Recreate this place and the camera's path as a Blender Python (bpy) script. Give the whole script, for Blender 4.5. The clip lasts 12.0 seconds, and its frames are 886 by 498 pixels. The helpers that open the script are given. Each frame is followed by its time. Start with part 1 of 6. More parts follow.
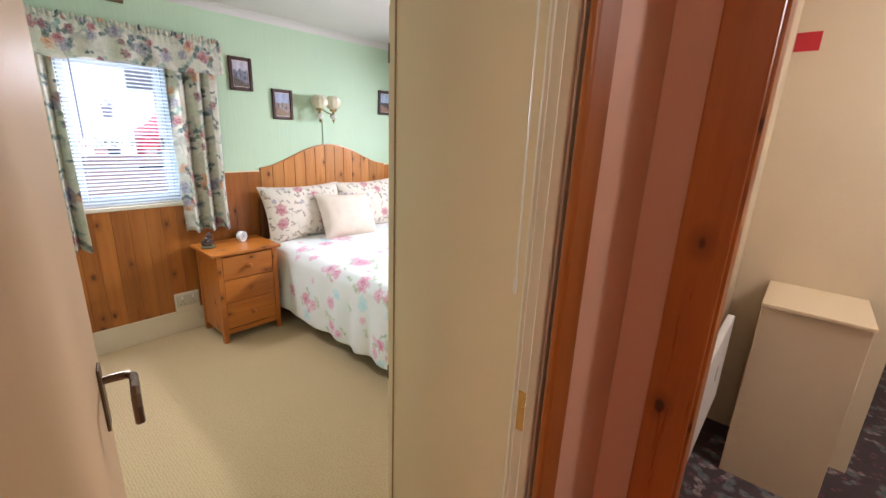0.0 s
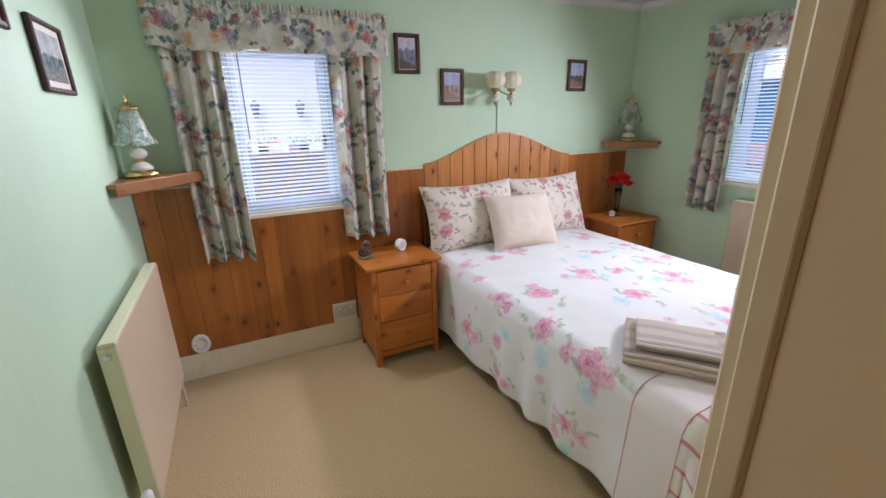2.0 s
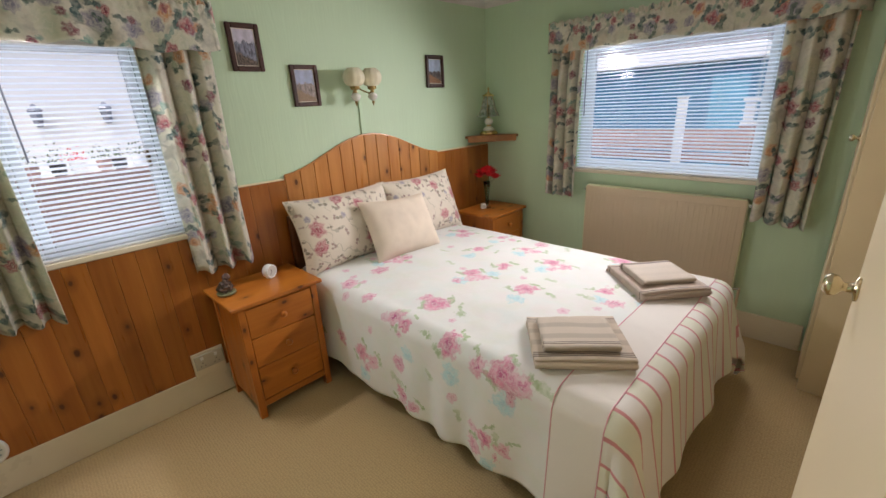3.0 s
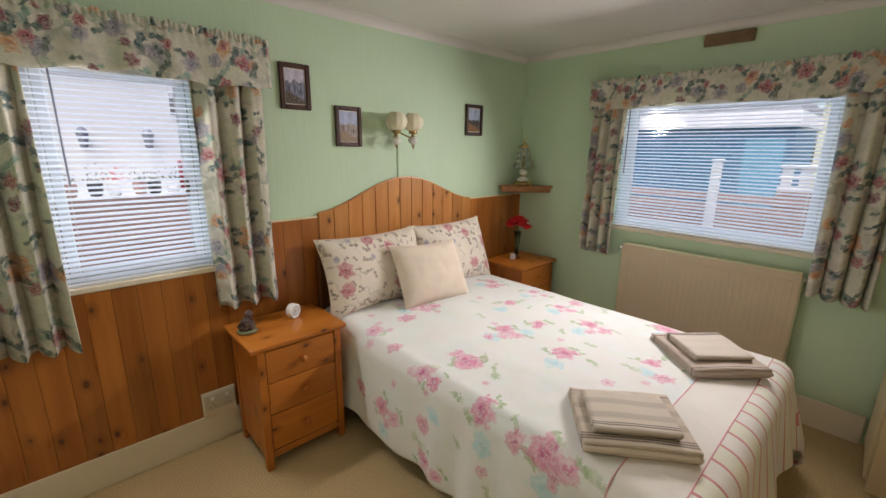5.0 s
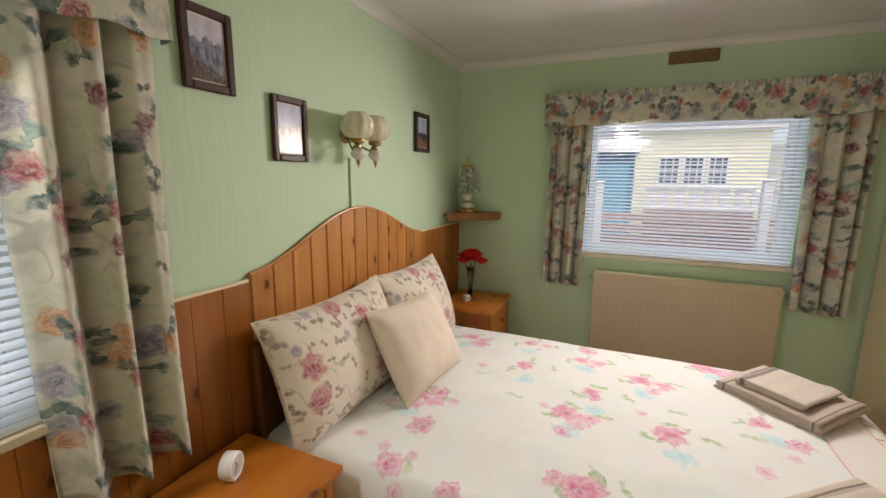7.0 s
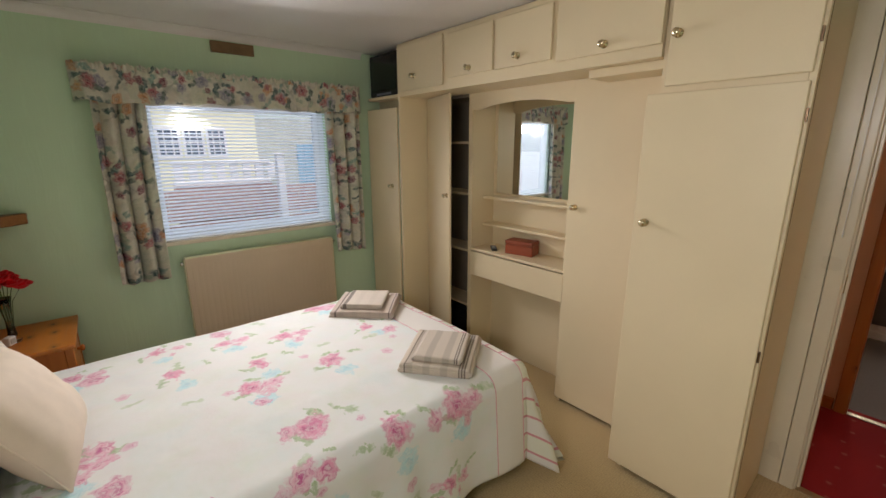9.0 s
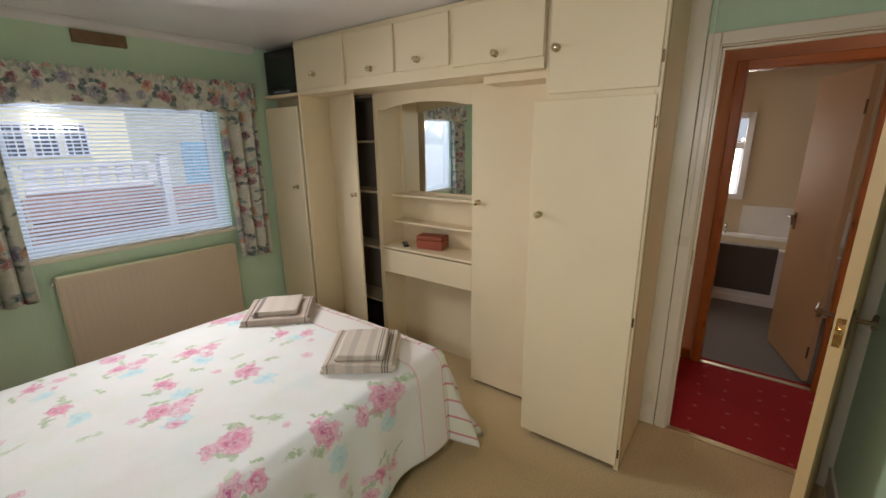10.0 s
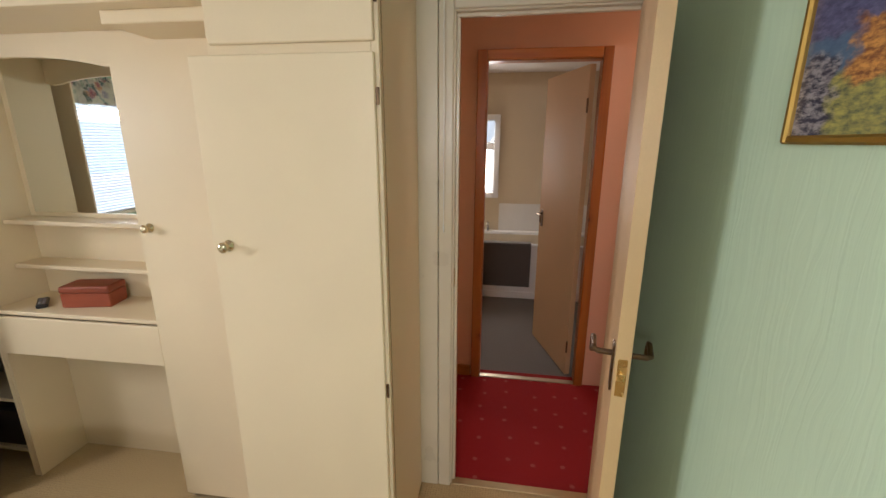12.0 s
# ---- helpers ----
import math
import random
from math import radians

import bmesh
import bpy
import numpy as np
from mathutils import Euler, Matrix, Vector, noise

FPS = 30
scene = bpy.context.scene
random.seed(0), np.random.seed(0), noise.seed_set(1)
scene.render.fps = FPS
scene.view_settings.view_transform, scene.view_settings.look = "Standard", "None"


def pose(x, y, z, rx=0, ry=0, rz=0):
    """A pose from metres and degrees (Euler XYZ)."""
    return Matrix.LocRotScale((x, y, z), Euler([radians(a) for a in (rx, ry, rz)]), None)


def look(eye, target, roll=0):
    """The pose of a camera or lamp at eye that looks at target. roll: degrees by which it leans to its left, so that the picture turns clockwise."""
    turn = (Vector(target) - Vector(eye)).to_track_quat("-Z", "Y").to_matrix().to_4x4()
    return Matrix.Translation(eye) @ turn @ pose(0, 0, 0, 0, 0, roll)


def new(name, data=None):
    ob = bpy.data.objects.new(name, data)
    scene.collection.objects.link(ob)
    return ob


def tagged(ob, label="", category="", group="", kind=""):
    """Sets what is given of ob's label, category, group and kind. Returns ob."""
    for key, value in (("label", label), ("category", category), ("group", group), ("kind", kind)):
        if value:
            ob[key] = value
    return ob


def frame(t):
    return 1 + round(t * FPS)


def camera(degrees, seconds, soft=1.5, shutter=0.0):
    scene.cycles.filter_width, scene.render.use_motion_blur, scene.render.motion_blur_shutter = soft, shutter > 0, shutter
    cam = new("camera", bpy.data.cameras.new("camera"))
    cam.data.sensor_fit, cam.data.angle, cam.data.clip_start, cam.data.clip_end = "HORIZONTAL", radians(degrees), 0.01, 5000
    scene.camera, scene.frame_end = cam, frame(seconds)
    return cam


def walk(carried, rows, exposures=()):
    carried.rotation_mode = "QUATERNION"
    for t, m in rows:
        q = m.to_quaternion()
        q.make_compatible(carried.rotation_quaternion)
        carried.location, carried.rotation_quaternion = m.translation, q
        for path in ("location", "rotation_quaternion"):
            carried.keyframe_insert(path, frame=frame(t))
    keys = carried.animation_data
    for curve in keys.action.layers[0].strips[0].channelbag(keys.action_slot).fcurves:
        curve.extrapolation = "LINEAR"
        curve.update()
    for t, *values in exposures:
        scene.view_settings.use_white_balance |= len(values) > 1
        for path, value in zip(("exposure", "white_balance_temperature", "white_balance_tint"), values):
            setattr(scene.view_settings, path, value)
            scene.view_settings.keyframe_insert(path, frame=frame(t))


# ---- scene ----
cam = camera(93.8, 12.0)
PATH = [
    (0, (0.288, 0.554, 1.484), (-0.97, 2.01, 0.942), 2.3),
    (0.5, (0.172, 0.685, 1.44), (-1.388, 1.819, 0.911), 0.9),
    (1, (-0.026, 0.802, 1.493), (-1.718, 1.729, 0.967), 0.4),
    (1.5, (-0.188, 0.861, 1.505), (-1.945, 1.662, 0.987), 0.0),
    (2, (-0.369, 0.946, 1.47), (-2.08, 1.781, 0.856), -1.3),
    (2.5, (-0.482, 0.995, 1.504), (-2.018, 2.055, 0.786), -2.1),
    (3, (-0.583, 0.996, 1.512), (-1.92, 2.326, 0.847), -3.1),
    (3.2, (-0.576, 1.007, 1.521), (-1.877, 2.383, 0.878), -3.2),
    (5, (-0.737, 0.992, 1.532), (-2.155, 2.32, 1.057), 0.7),
    (5.5, (-0.95, 1.091, 1.509), (-2.397, 2.391, 1.044), 0.4),
    (6, (-1.215, 1.147, 1.518), (-2.541, 2.588, 1.111), 1.1),
    (6.5, (-1.503, 1.111, 1.503), (-2.58, 2.755, 1.13), 1.0),
    (7, (-1.822, 1.105, 1.483), (-2.607, 2.912, 1.138), 0.5),
    (7.5, (-2.04, 1.112, 1.523), (-2.316, 3.065, 1.193), 0.2),
    (7.7, (-2.1, 1.092, 1.517), (-2.075, 3.064, 1.183), 0.2),
    (9.3, (-2.349, 0.928, 1.588), (-0.987, 2.303, 1.083), -0.4),
    (9.5, (-2.37, 0.922, 1.598), (-0.943, 2.228, 1.093), -0.6),
    (10, (-2.384, 0.906, 1.608), (-0.852, 2.082, 1.091), -0.7),
    (10.5, (-2.4, 0.91, 1.604), (-0.831, 2.033, 1.076), -0.3),
    (11, (-2.331, 0.914, 1.587), (-0.671, 1.882, 1.033), -0.1),
    (11.5, (-1.999, 0.917, 1.553), (-0.179, 1.552, 1.019), -0.2),
    (12, (-1.613, 0.928, 1.548), (0.299, 1.231, 1.045), 0.2),
]
EXPOSURE = [(0.0, 1.56, 5600, 17), (0.7, 1.28, 5400, 20), (1.5, 1.06, 5400, 23), (2.5, 0.86, 5800, 20), (3.2, 0.80, 6350, 16), (5.5, 0.70, 6400, 16), (6.5, 0.68, 6750, 16), (7.7, 0.68, 6850, 16), (9.5, 0.60, 6250, 15), (11.0, 0.66, 6150, 14), (12.0, 1.10, 6100, 15)]
walk(cam, [(t, look(eye, target, roll)) for t, eye, target, roll in PATH], EXPOSURE)
# World, sun and lamps
world = bpy.data.worlds.new("sky")
scene.world = world
world.use_nodes = True
wn = world.node_tree
sky = wn.nodes.new("ShaderNodeTexSky")
sky.sky_type, sky.sun_disc, sky.sun_elevation, sky.sun_rotation = "NISHITA", False, radians(50), radians(150)
sky.air_density, sky.dust_density = 1.0, 3.0
wn.links.new(sky.outputs[0], wn.nodes["Background"].inputs[0])
wn.nodes["Background"].inputs[1].default_value = 0.145


def lamp(name, kind, m, power, color=(1, 1, 1), size=(1, 1), angle=10, spread=180):
    data = bpy.data.lights.new(name, kind)
    data.energy, data.color = power, color
    if kind == "AREA":
        data.shape, data.size, data.size_y = "RECTANGLE", size[0], size[1]
        data.spread = radians(spread)
    if kind == "SUN":
        data.angle = radians(angle)
    if kind == "POINT":
        data.shadow_soft_size = size[0]
    ob = new(name, data)
    ob.matrix_world = m
    return ob


lamp("sun", "SUN", look((0, 0, 20), (-4, 5.5, 0)), 1.8, (1.0, 0.97, 0.93), angle=35)
# added area lamps stand in for sky light in the two bedroom windows: behind the slats, and unseen strips under the
# valance
lamp("window_daylight", "AREA", look((-2.972, 1.235, 1.40), (-1.6, 1.235, 1.40)), 1.2, (0.86, 0.93, 1.0), (0.56, 0.80))
lamp("window_daylight", "AREA", look((-2.882, 1.235, 1.738), (-1.6, 1.16, 1.10)), 6.2, (1.0, 0.95, 0.88), (0.42, 0.09), spread=160)
lamp("window_daylight", "AREA", look((-1.515, 3.996, 1.42), (-1.515, 2.4, 1.42)), 2.0, (0.80, 0.90, 1.0), (1.13, 0.85))
lamp("window_daylight", "AREA", look((-1.515, 3.898, 1.732), (-1.85, 2.4, 1.00)), 11.5, (1.0, 0.95, 0.88), (0.76, 0.09), spread=135)
# unseen fill lamps added in the hall and the lobby, and an area lamp at the bathroom window
lamp("hall_light", "POINT", pose(0.50, -0.5, 2.05), 3.7, (1.0, 0.80, 0.56), (0.08, 0.08))
lamp("window_daylight", "AREA", look((3.06, 1.42, 1.38), (1.6, 0.9, 1.1)), 7.0, (1.0, 0.89, 0.74), (0.6, 0.75))
lamp("lobby_light", "POINT", pose(1.30, 2.4, 2.05), 11.0, (1.0, 0.88, 0.72), (0.10, 0.1))


# Materials
class Net:
    def __init__(self, name, rough=0.6, metallic=0.0):
        self.mat = bpy.data.materials.new(name)
        self.mat.use_nodes = True
        self.tree = self.mat.node_tree
        self.bsdf = self.tree.nodes["Principled BSDF"]
        self.bsdf.inputs["Roughness"].default_value = rough
        self.bsdf.inputs["Metallic"].default_value = metallic

    def node(self, kind, **values):
        n = self.tree.nodes.new("ShaderNode" + kind)
        for key, v in values.items():
            if key == "op":
                n.operation = v
            elif key == "dims":
                n.voronoi_dimensions = v
            elif key == "blend":
                n.blend_type = v
        return n

    def put(self, sock, v):
        if isinstance(v, bpy.types.NodeSocket):
            self.tree.links.new(v, sock)
        elif isinstance(v, tuple) and len(v) == 3 and len(sock.default_value) == 4:
            sock.default_value = (*v, 1)
        else:
            sock.default_value = v

    def math(self, op, a, b=0.0, c=None, clamp=False):
        n = self.node("Math", op=op)
        n.use_clamp = clamp
        self.put(n.inputs[0], a)
        self.put(n.inputs[1], b)
        if c is not None:
            self.put(n.inputs[2], c)
        return n.outputs[0]

    def vec(self, op, a, b=(0.0, 0.0, 0.0)):
        n = self.node("VectorMath", op=op)
        self.put(n.inputs[0], a)
        if op == "SCALE":
            self.put(n.inputs["Scale"], b)
        else:
            self.put(n.inputs[1], b)
        return n.outputs["Value"] if op == "LENGTH" else n.outputs[0]

    def coords(self, which="Object"):
        return self.node("TexCoord").outputs[which]

    def noise(self, vec, scale, detail=3.0, rough=0.5, out="Fac"):
        n = self.node("TexNoise")
        self.put(n.inputs["Vector"], vec)
        n.inputs["Scale"].default_value, n.inputs["Detail"].default_value, n.inputs["Roughness"].default_value = scale, detail, rough
        return n.outputs[out]

    def mix(self, fac, a, b, blend="MIX"):
        n = self.node("MixRGB", blend=blend)
        self.put(n.inputs[0], fac)
        self.put(n.inputs[1], a)
        self.put(n.inputs[2], b)
        return n.outputs[0]

    def step(self, v, lo, hi, a=0.0, b=1.0):
        n = self.node("MapRange")
        n.clamp = True
        self.put(n.inputs[0], v)
        for i, x in enumerate((lo, hi, a, b)):
            self.put(n.inputs[i + 1], x)
        return n.outputs[0]

    def split(self, v):
        n = self.node("SeparateXYZ")
        self.put(n.inputs[0], v)
        return n.outputs

    def join(self, x, y, z):
        n = self.node("CombineXYZ")
        for i, v in enumerate((x, y, z)):
            self.put(n.inputs[i], v)
        return n.outputs[0]

    def bump(self, height, strength=0.3, distance=0.002):
        n = self.node("Bump")
        n.inputs["Strength"].default_value, n.inputs["Distance"].default_value = strength, distance
        self.put(n.inputs["Height"], height)
        self.put(self.bsdf.inputs["Normal"], n.outputs[0])

    def color(self, c):
        self.put(self.bsdf.inputs["Base Color"], c)
        return self


def plain(name, col, rough=0.55, var=0.08, scale=5.0, grain=180.0, bump=0.15, metallic=0.0):
    """A painted or moulded surface: two scales of tone, a fine grain and uneven gloss."""
    n = Net(name, rough, metallic)
    co = n.coords()
    big, fine = n.noise(co, scale, 4), n.noise(co, grain, 2)
    dark = tuple(c * (1 - var) for c in col)
    light = tuple(min(1, c * (1 + var)) for c in col)
    c = n.mix(n.step(big, 0.3, 0.7), dark, light)
    n.color(n.mix(n.step(fine, 0.35, 0.65, 0, 0.25), c, tuple(x * (1 - 1.5 * var) for x in col)))
    n.put(n.bsdf.inputs["Roughness"], n.step(big, 0.2, 0.8, rough * 0.85, min(1, rough * 1.15)))
    n.bump(fine, bump, 0.001)
    return n.mat


def metal(name, col, rough=0.25):
    n = Net(name, rough, 1.0)
    f = n.noise(n.coords(), 40, 3)
    n.color(n.mix(f, tuple(c * 0.8 for c in col), col))
    n.put(n.bsdf.inputs["Roughness"], n.step(f, 0.3, 0.7, rough * 0.7, rough * 1.5))
    return n.mat


def wallpaper(name, col):
    """Painted anaglypta: wavering vertical ribs in relief."""
    n = Net(name, 0.62)
    co = n.coords()
    x, y, z = n.split(co)
    along = n.math("ADD", x, y)
    wav = n.noise(n.join(n.math("MULTIPLY", along, 9.0), 0.0, n.math("MULTIPLY", z, 3.0)), 1.0, 3)
    rib = n.noise(n.join(n.math("ADD", n.math("MULTIPLY", along, 75.0), n.math("MULTIPLY", wav, 7.0)), 0.0, n.math("MULTIPLY", z, 2.6)), 1.0, 4, 0.6)
    big = n.noise(co, 1.7, 3)
    c = n.mix(n.step(big, 0.3, 0.7), tuple(v * 0.96 for v in col), tuple(min(1, v * 1.03) for v in col))
    n.color(n.mix(n.step(rib, 0.5, 0.75, 0, 0.22), c, tuple(min(1, v * 1.16) for v in col)))
    n.bump(rib, 0.38, 0.004)
    return n.mat


def wood(name, light, dark, axis=2, rough=0.32, knots=True, scale=1.0, knot_col=(0.10, 0.028, 0.008)):
    """Varnished pine, its grain along one axis, shifted from piece to piece."""
    n = Net(name, rough)
    rnd = n.node("ObjectInfo").outputs["Random"]
    co = n.vec("ADD", n.coords(), n.join(n.math("MULTIPLY", rnd, 37.0), n.math("MULTIPLY", rnd, 53.0), n.math("MULTIPLY", rnd, 71.0)))
    stretch = [14.0, 14.0, 14.0]
    stretch[axis] = 0.9
    g = n.vec("MULTIPLY", co, tuple(v * scale for v in stretch))
    warp = n.noise(g, 1.0, 2)
    rings = n.noise(n.vec("MULTIPLY", g, (3.0, 3.0, 3.0)), 1.0, 5, 0.65)
    c = n.mix(n.step(n.math("ADD", n.math("MULTIPLY", warp, 0.6), n.math("MULTIPLY", rings, 0.4)), 0.35, 0.65), dark, light)
    tone = n.math("ADD", n.math("MULTIPLY", rnd, 0.26), 0.86)
    c = n.mix(1.0, c, n.join(tone, tone, tone), "MULTIPLY")
    if knots:
        v = n.node("TexVoronoi", dims="2D")
        cx, cy, cz = n.split(co)
        along, across = (cz, n.math("ADD", cx, cy)) if axis == 2 else (cy, n.math("ADD", cx, cz))
        n.put(v.inputs["Vector"], n.join(n.math("MULTIPLY", across, 10.0), n.math("MULTIPLY", along, 6.0), 0.0))
        v.inputs["Scale"].default_value = 1.0
        pick = n.split(v.outputs["Color"])[0]
        r = n.math("ADD", v.outputs["Distance"], n.math("MULTIPLY", n.noise(co, 60, 2), 0.06))
        spot = n.math("MULTIPLY", n.step(n.math("SUBTRACT", r, n.math("MULTIPLY", n.split(v.outputs["Color"])[1], 0.05)), 0.06, 0.11, 1, 0), n.math("GREATER_THAN", pick, 0.74))
        halo = n.math("MULTIPLY", n.step(r, 0.10, 0.34, 0.55, 0), n.math("GREATER_THAN", pick, 0.74))
        c = n.mix(halo, c, tuple(x * 0.45 for x in dark))
        c = n.mix(spot, c, knot_col)
    n.color(c)
    n.bump(rings, 0.12, 0.001)
    n.put(n.bsdf.inputs["Roughness"], n.step(rings, 0.3, 0.7, rough * 0.8, rough * 1.3))
    return n.mat


def carpet(name, col, dark, scale=260.0, motif=None, sheen=0.25, loops=0.0):
    n = Net(name, 0.95)
    co = n.coords()
    pile = n.noise(co, scale, 3, 0.7)
    patch = n.noise(co, 2.2, 4)
    c = n.mix(n.step(pile, 0.3, 0.7), dark, col)
    c = n.mix(n.step(patch, 0.35, 0.65, 0, 0.3), c, tuple(v * 0.8 for v in col))
    if motif:
        v = n.node("TexVoronoi", dims="2D")
        n.put(v.inputs["Vector"], n.vec("MULTIPLY", co, (7.0, 7.0, 1.0)))
        v.inputs["Scale"].default_value, v.inputs["Randomness"].default_value = 1.0, 0.35
        edge = n.math("ADD", v.outputs["Distance"], n.math("MULTIPLY", n.noise(co, 90, 2), 0.10))
        c = n.mix(n.step(edge, 0.11, 0.15, 0.6, 0), c, motif)
    if loops:
        w = n.node("TexVoronoi", dims="2D")
        n.put(w.inputs["Vector"], n.vec("MULTIPLY", co, (loops, loops, 1.0)))
        w.inputs["Scale"].default_value, w.inputs["Randomness"].default_value = 1.0, 0.45
        pit = n.step(w.outputs["Distance"], 0.15, 0.65)
        c = n.mix(n.math("MULTIPLY", pit, 0.24), c, tuple(v * 0.45 for v in dark))
        pile = n.math("SUBTRACT", n.math("MULTIPLY", pile, 0.5), pit)
    n.color(c)
    n.bsdf.inputs["Sheen Weight"].default_value = 0.0 if motif else sheen
    n.bump(pile, 0.32 if loops else 0.6, 0.006)
    return n.mat


def floral(name, base, layers, rough=0.85, bands=None, shade=0.06, weave=900.0, vines=None, ragged=0.16, glow=0.0, ghost=None):
    """Printed cotton. Each layer scatters one kind of bloom or leaf over the cloth's own metres:
    (cells per metre, radius in cells, share kept, petals, outer colour, inner colour, seed)."""
    n = Net(name, rough)
    uv = n.node("UVMap").outputs[0]
    blur = n.noise(uv, 9.0, 3, 0.6, "Color")
    soft = n.noise(uv, 34.0, 3, 0.55, "Color")
    c = n.mix(n.step(n.noise(uv, 5.0, 3), 0.35, 0.65), base, tuple(v * (1 - shade) for v in base))
    if ghost:
        for k, (tone, scale, share) in enumerate(ghost):
            g = n.noise(n.vec("ADD", uv, (3.3 * k + 1.0, 5.1 * k, 0.0)), scale, 5, 0.62)
            c = n.mix(n.step(g, 0.47, 0.66, 0, share), c, tone)
    fray = n.noise(uv, 85.0, 3, 0.6, "Color")
    if vines:
        line = n.math("ABSOLUTE", n.math("SUBTRACT", n.noise(uv, vines[0], 2, 0.4), 0.5))
        gate = n.step(n.noise(n.vec("ADD", uv, (7.0, 3.0, 0.0)), vines[0] * 1.3, 1), 0.42, 0.52)
        c = n.mix(n.math("MULTIPLY", n.step(line, 0.006, 0.016, 0.55, 0), gate), c, vines[1])
    for scale, radius, keep, petals, outer, inner, seed, *off in layers:
        p = n.vec("ADD", n.vec("SCALE", uv, scale), (seed * 3.7, seed * 1.9, 0.0))
        p = n.vec("ADD", p, n.vec("SCALE", n.vec("SUBTRACT", blur, (0.5, 0.5, 0.5)), 0.35))
        p = n.vec("ADD", p, n.vec("SCALE", n.vec("SUBTRACT", soft, (0.5, 0.5, 0.5)), ragged))
        p = n.vec("ADD", p, n.vec("SCALE", n.vec("SUBTRACT", fray, (0.5, 0.5, 0.5)), 0.10))
        p = n.vec("MULTIPLY", p, (1.0, 1.0, 0.0))
        if off:
            p = n.vec("ADD", p, (off[0], off[1], 0.0))
        v = n.node("TexVoronoi", dims="2D")
        n.put(v.inputs["Vector"], p)
        v.inputs["Scale"].default_value, v.inputs["Randomness"].default_value = 1.0, 0.75
        d = n.vec("SUBTRACT", p, v.outputs["Position"])
        pick = n.split(v.outputs["Color"])
        dx, dy, _ = n.split(d)
        turn = n.math("MULTIPLY", pick[1], 6.28)
        ang = n.math("ADD", n.math("ARCTAN2", dy, dx), turn)
        r = n.vec("LENGTH", d)
        lobe = n.math("MULTIPLY_ADD", n.math("COSINE", n.math("MULTIPLY", ang, float(petals))), 0.10 if petals > 2 else 0.42, 0.90 if petals > 2 else 0.55)
        edge = n.math("DIVIDE", r, n.math("MULTIPLY", lobe, n.math("MULTIPLY_ADD", pick[2], radius * 0.5, radius * 0.7)))
        mask = n.math("MULTIPLY", n.step(edge, 0.72, 1.07, 1, 0), n.math("LESS_THAN", pick[0], keep))
        folds = n.math("SINE", n.math("ADD", n.math("MULTIPLY", edge, 9.0), n.math("MULTIPLY", n.noise(p, 7.0, 2), 7.0)))
        body = n.mix(n.step(n.math("MULTIPLY_ADD", folds, 0.36, edge), 0.15, 0.95), inner, outer)
        if petals > 2:
            shine = n.step(n.math("SINE", n.math("ADD", n.math("MULTIPLY", edge, 13.0), n.math("MULTIPLY", n.noise(p, 5.0, 2), 11.0))), 0.35, 0.95, 0, 0.6)
            body = n.mix(shine, body, tuple(0.55 * x + 0.45 * y for x, y in zip(base, outer)))
        wash = n.math("MULTIPLY", mask, n.step(n.noise(uv, 42.0, 4, 0.6), 0.28, 0.58, 0.52, 1.0))
        c = n.mix(wash, c, body)
    if bands:
        c = bands(n, uv, c)
    n.color(c)
    n.bsdf.inputs["Sheen Weight"].default_value = 0.15
    n.bump(n.math("ADD", n.noise(uv, weave, 1), n.math("MULTIPLY", n.noise(uv, 14.0, 4), 6.0)), 0.32, 0.002)
    if glow:
        t, m = n.node("BsdfTranslucent"), n.node("MixShader")
        n.put(t.inputs["Color"], c)
        m.inputs[0].default_value = glow
        n.tree.links.new(n.bsdf.outputs[0], m.inputs[1])
        n.tree.links.new(t.outputs[0], m.inputs[2])
        n.tree.links.new(m.outputs[0], n.tree.nodes["Material Output"].inputs["Surface"])
    return n.mat


def glass(name, tint=(1, 1, 1), rough=0.0):
    n = Net(name, rough)
    n.color(tint)
    n.bsdf.inputs["Transmission Weight"].default_value = 1.0
    n.bsdf.inputs["IOR"].default_value = 1.45
    return n.mat


def picture(name, sky_col, far, near, accent, horizon=0.55):
    """A small printed view: sky, distance and foreground with ragged borders."""
    n = Net(name, 0.25)
    x, y, _ = n.split(n.node("UVMap").outputs[0])
    uv = n.node("UVMap").outputs[0]
    rag = n.math("MULTIPLY_ADD", n.noise(uv, 5.0, 4), 0.34, -0.17)
    yy = n.math("ADD", y, rag)
    c = n.mix(n.step(n.noise(uv, 4.0, 4), 0.3, 0.7), sky_col, tuple(min(1, v * 1.4 + 0.05) for v in sky_col))
    far2 = n.mix(n.step(n.noise(n.vec("MULTIPLY", uv, (1.0, 0.6, 1.0)), 6.0, 5, 0.65), 0.38, 0.6), tuple(v * 0.25 for v in far), far)
    c = n.mix(n.step(yy, horizon - 0.03, horizon + 0.01, 1, 0), c, far2)
    hill = n.math("ADD", yy, n.math("MULTIPLY", x, 0.25))
    c = n.mix(n.step(hill, 0.34, 0.40, 1, 0), c, n.mix(n.step(n.noise(uv, 14, 4), 0.35, 0.65), near, accent))
    n.color(c)
    return n.mat


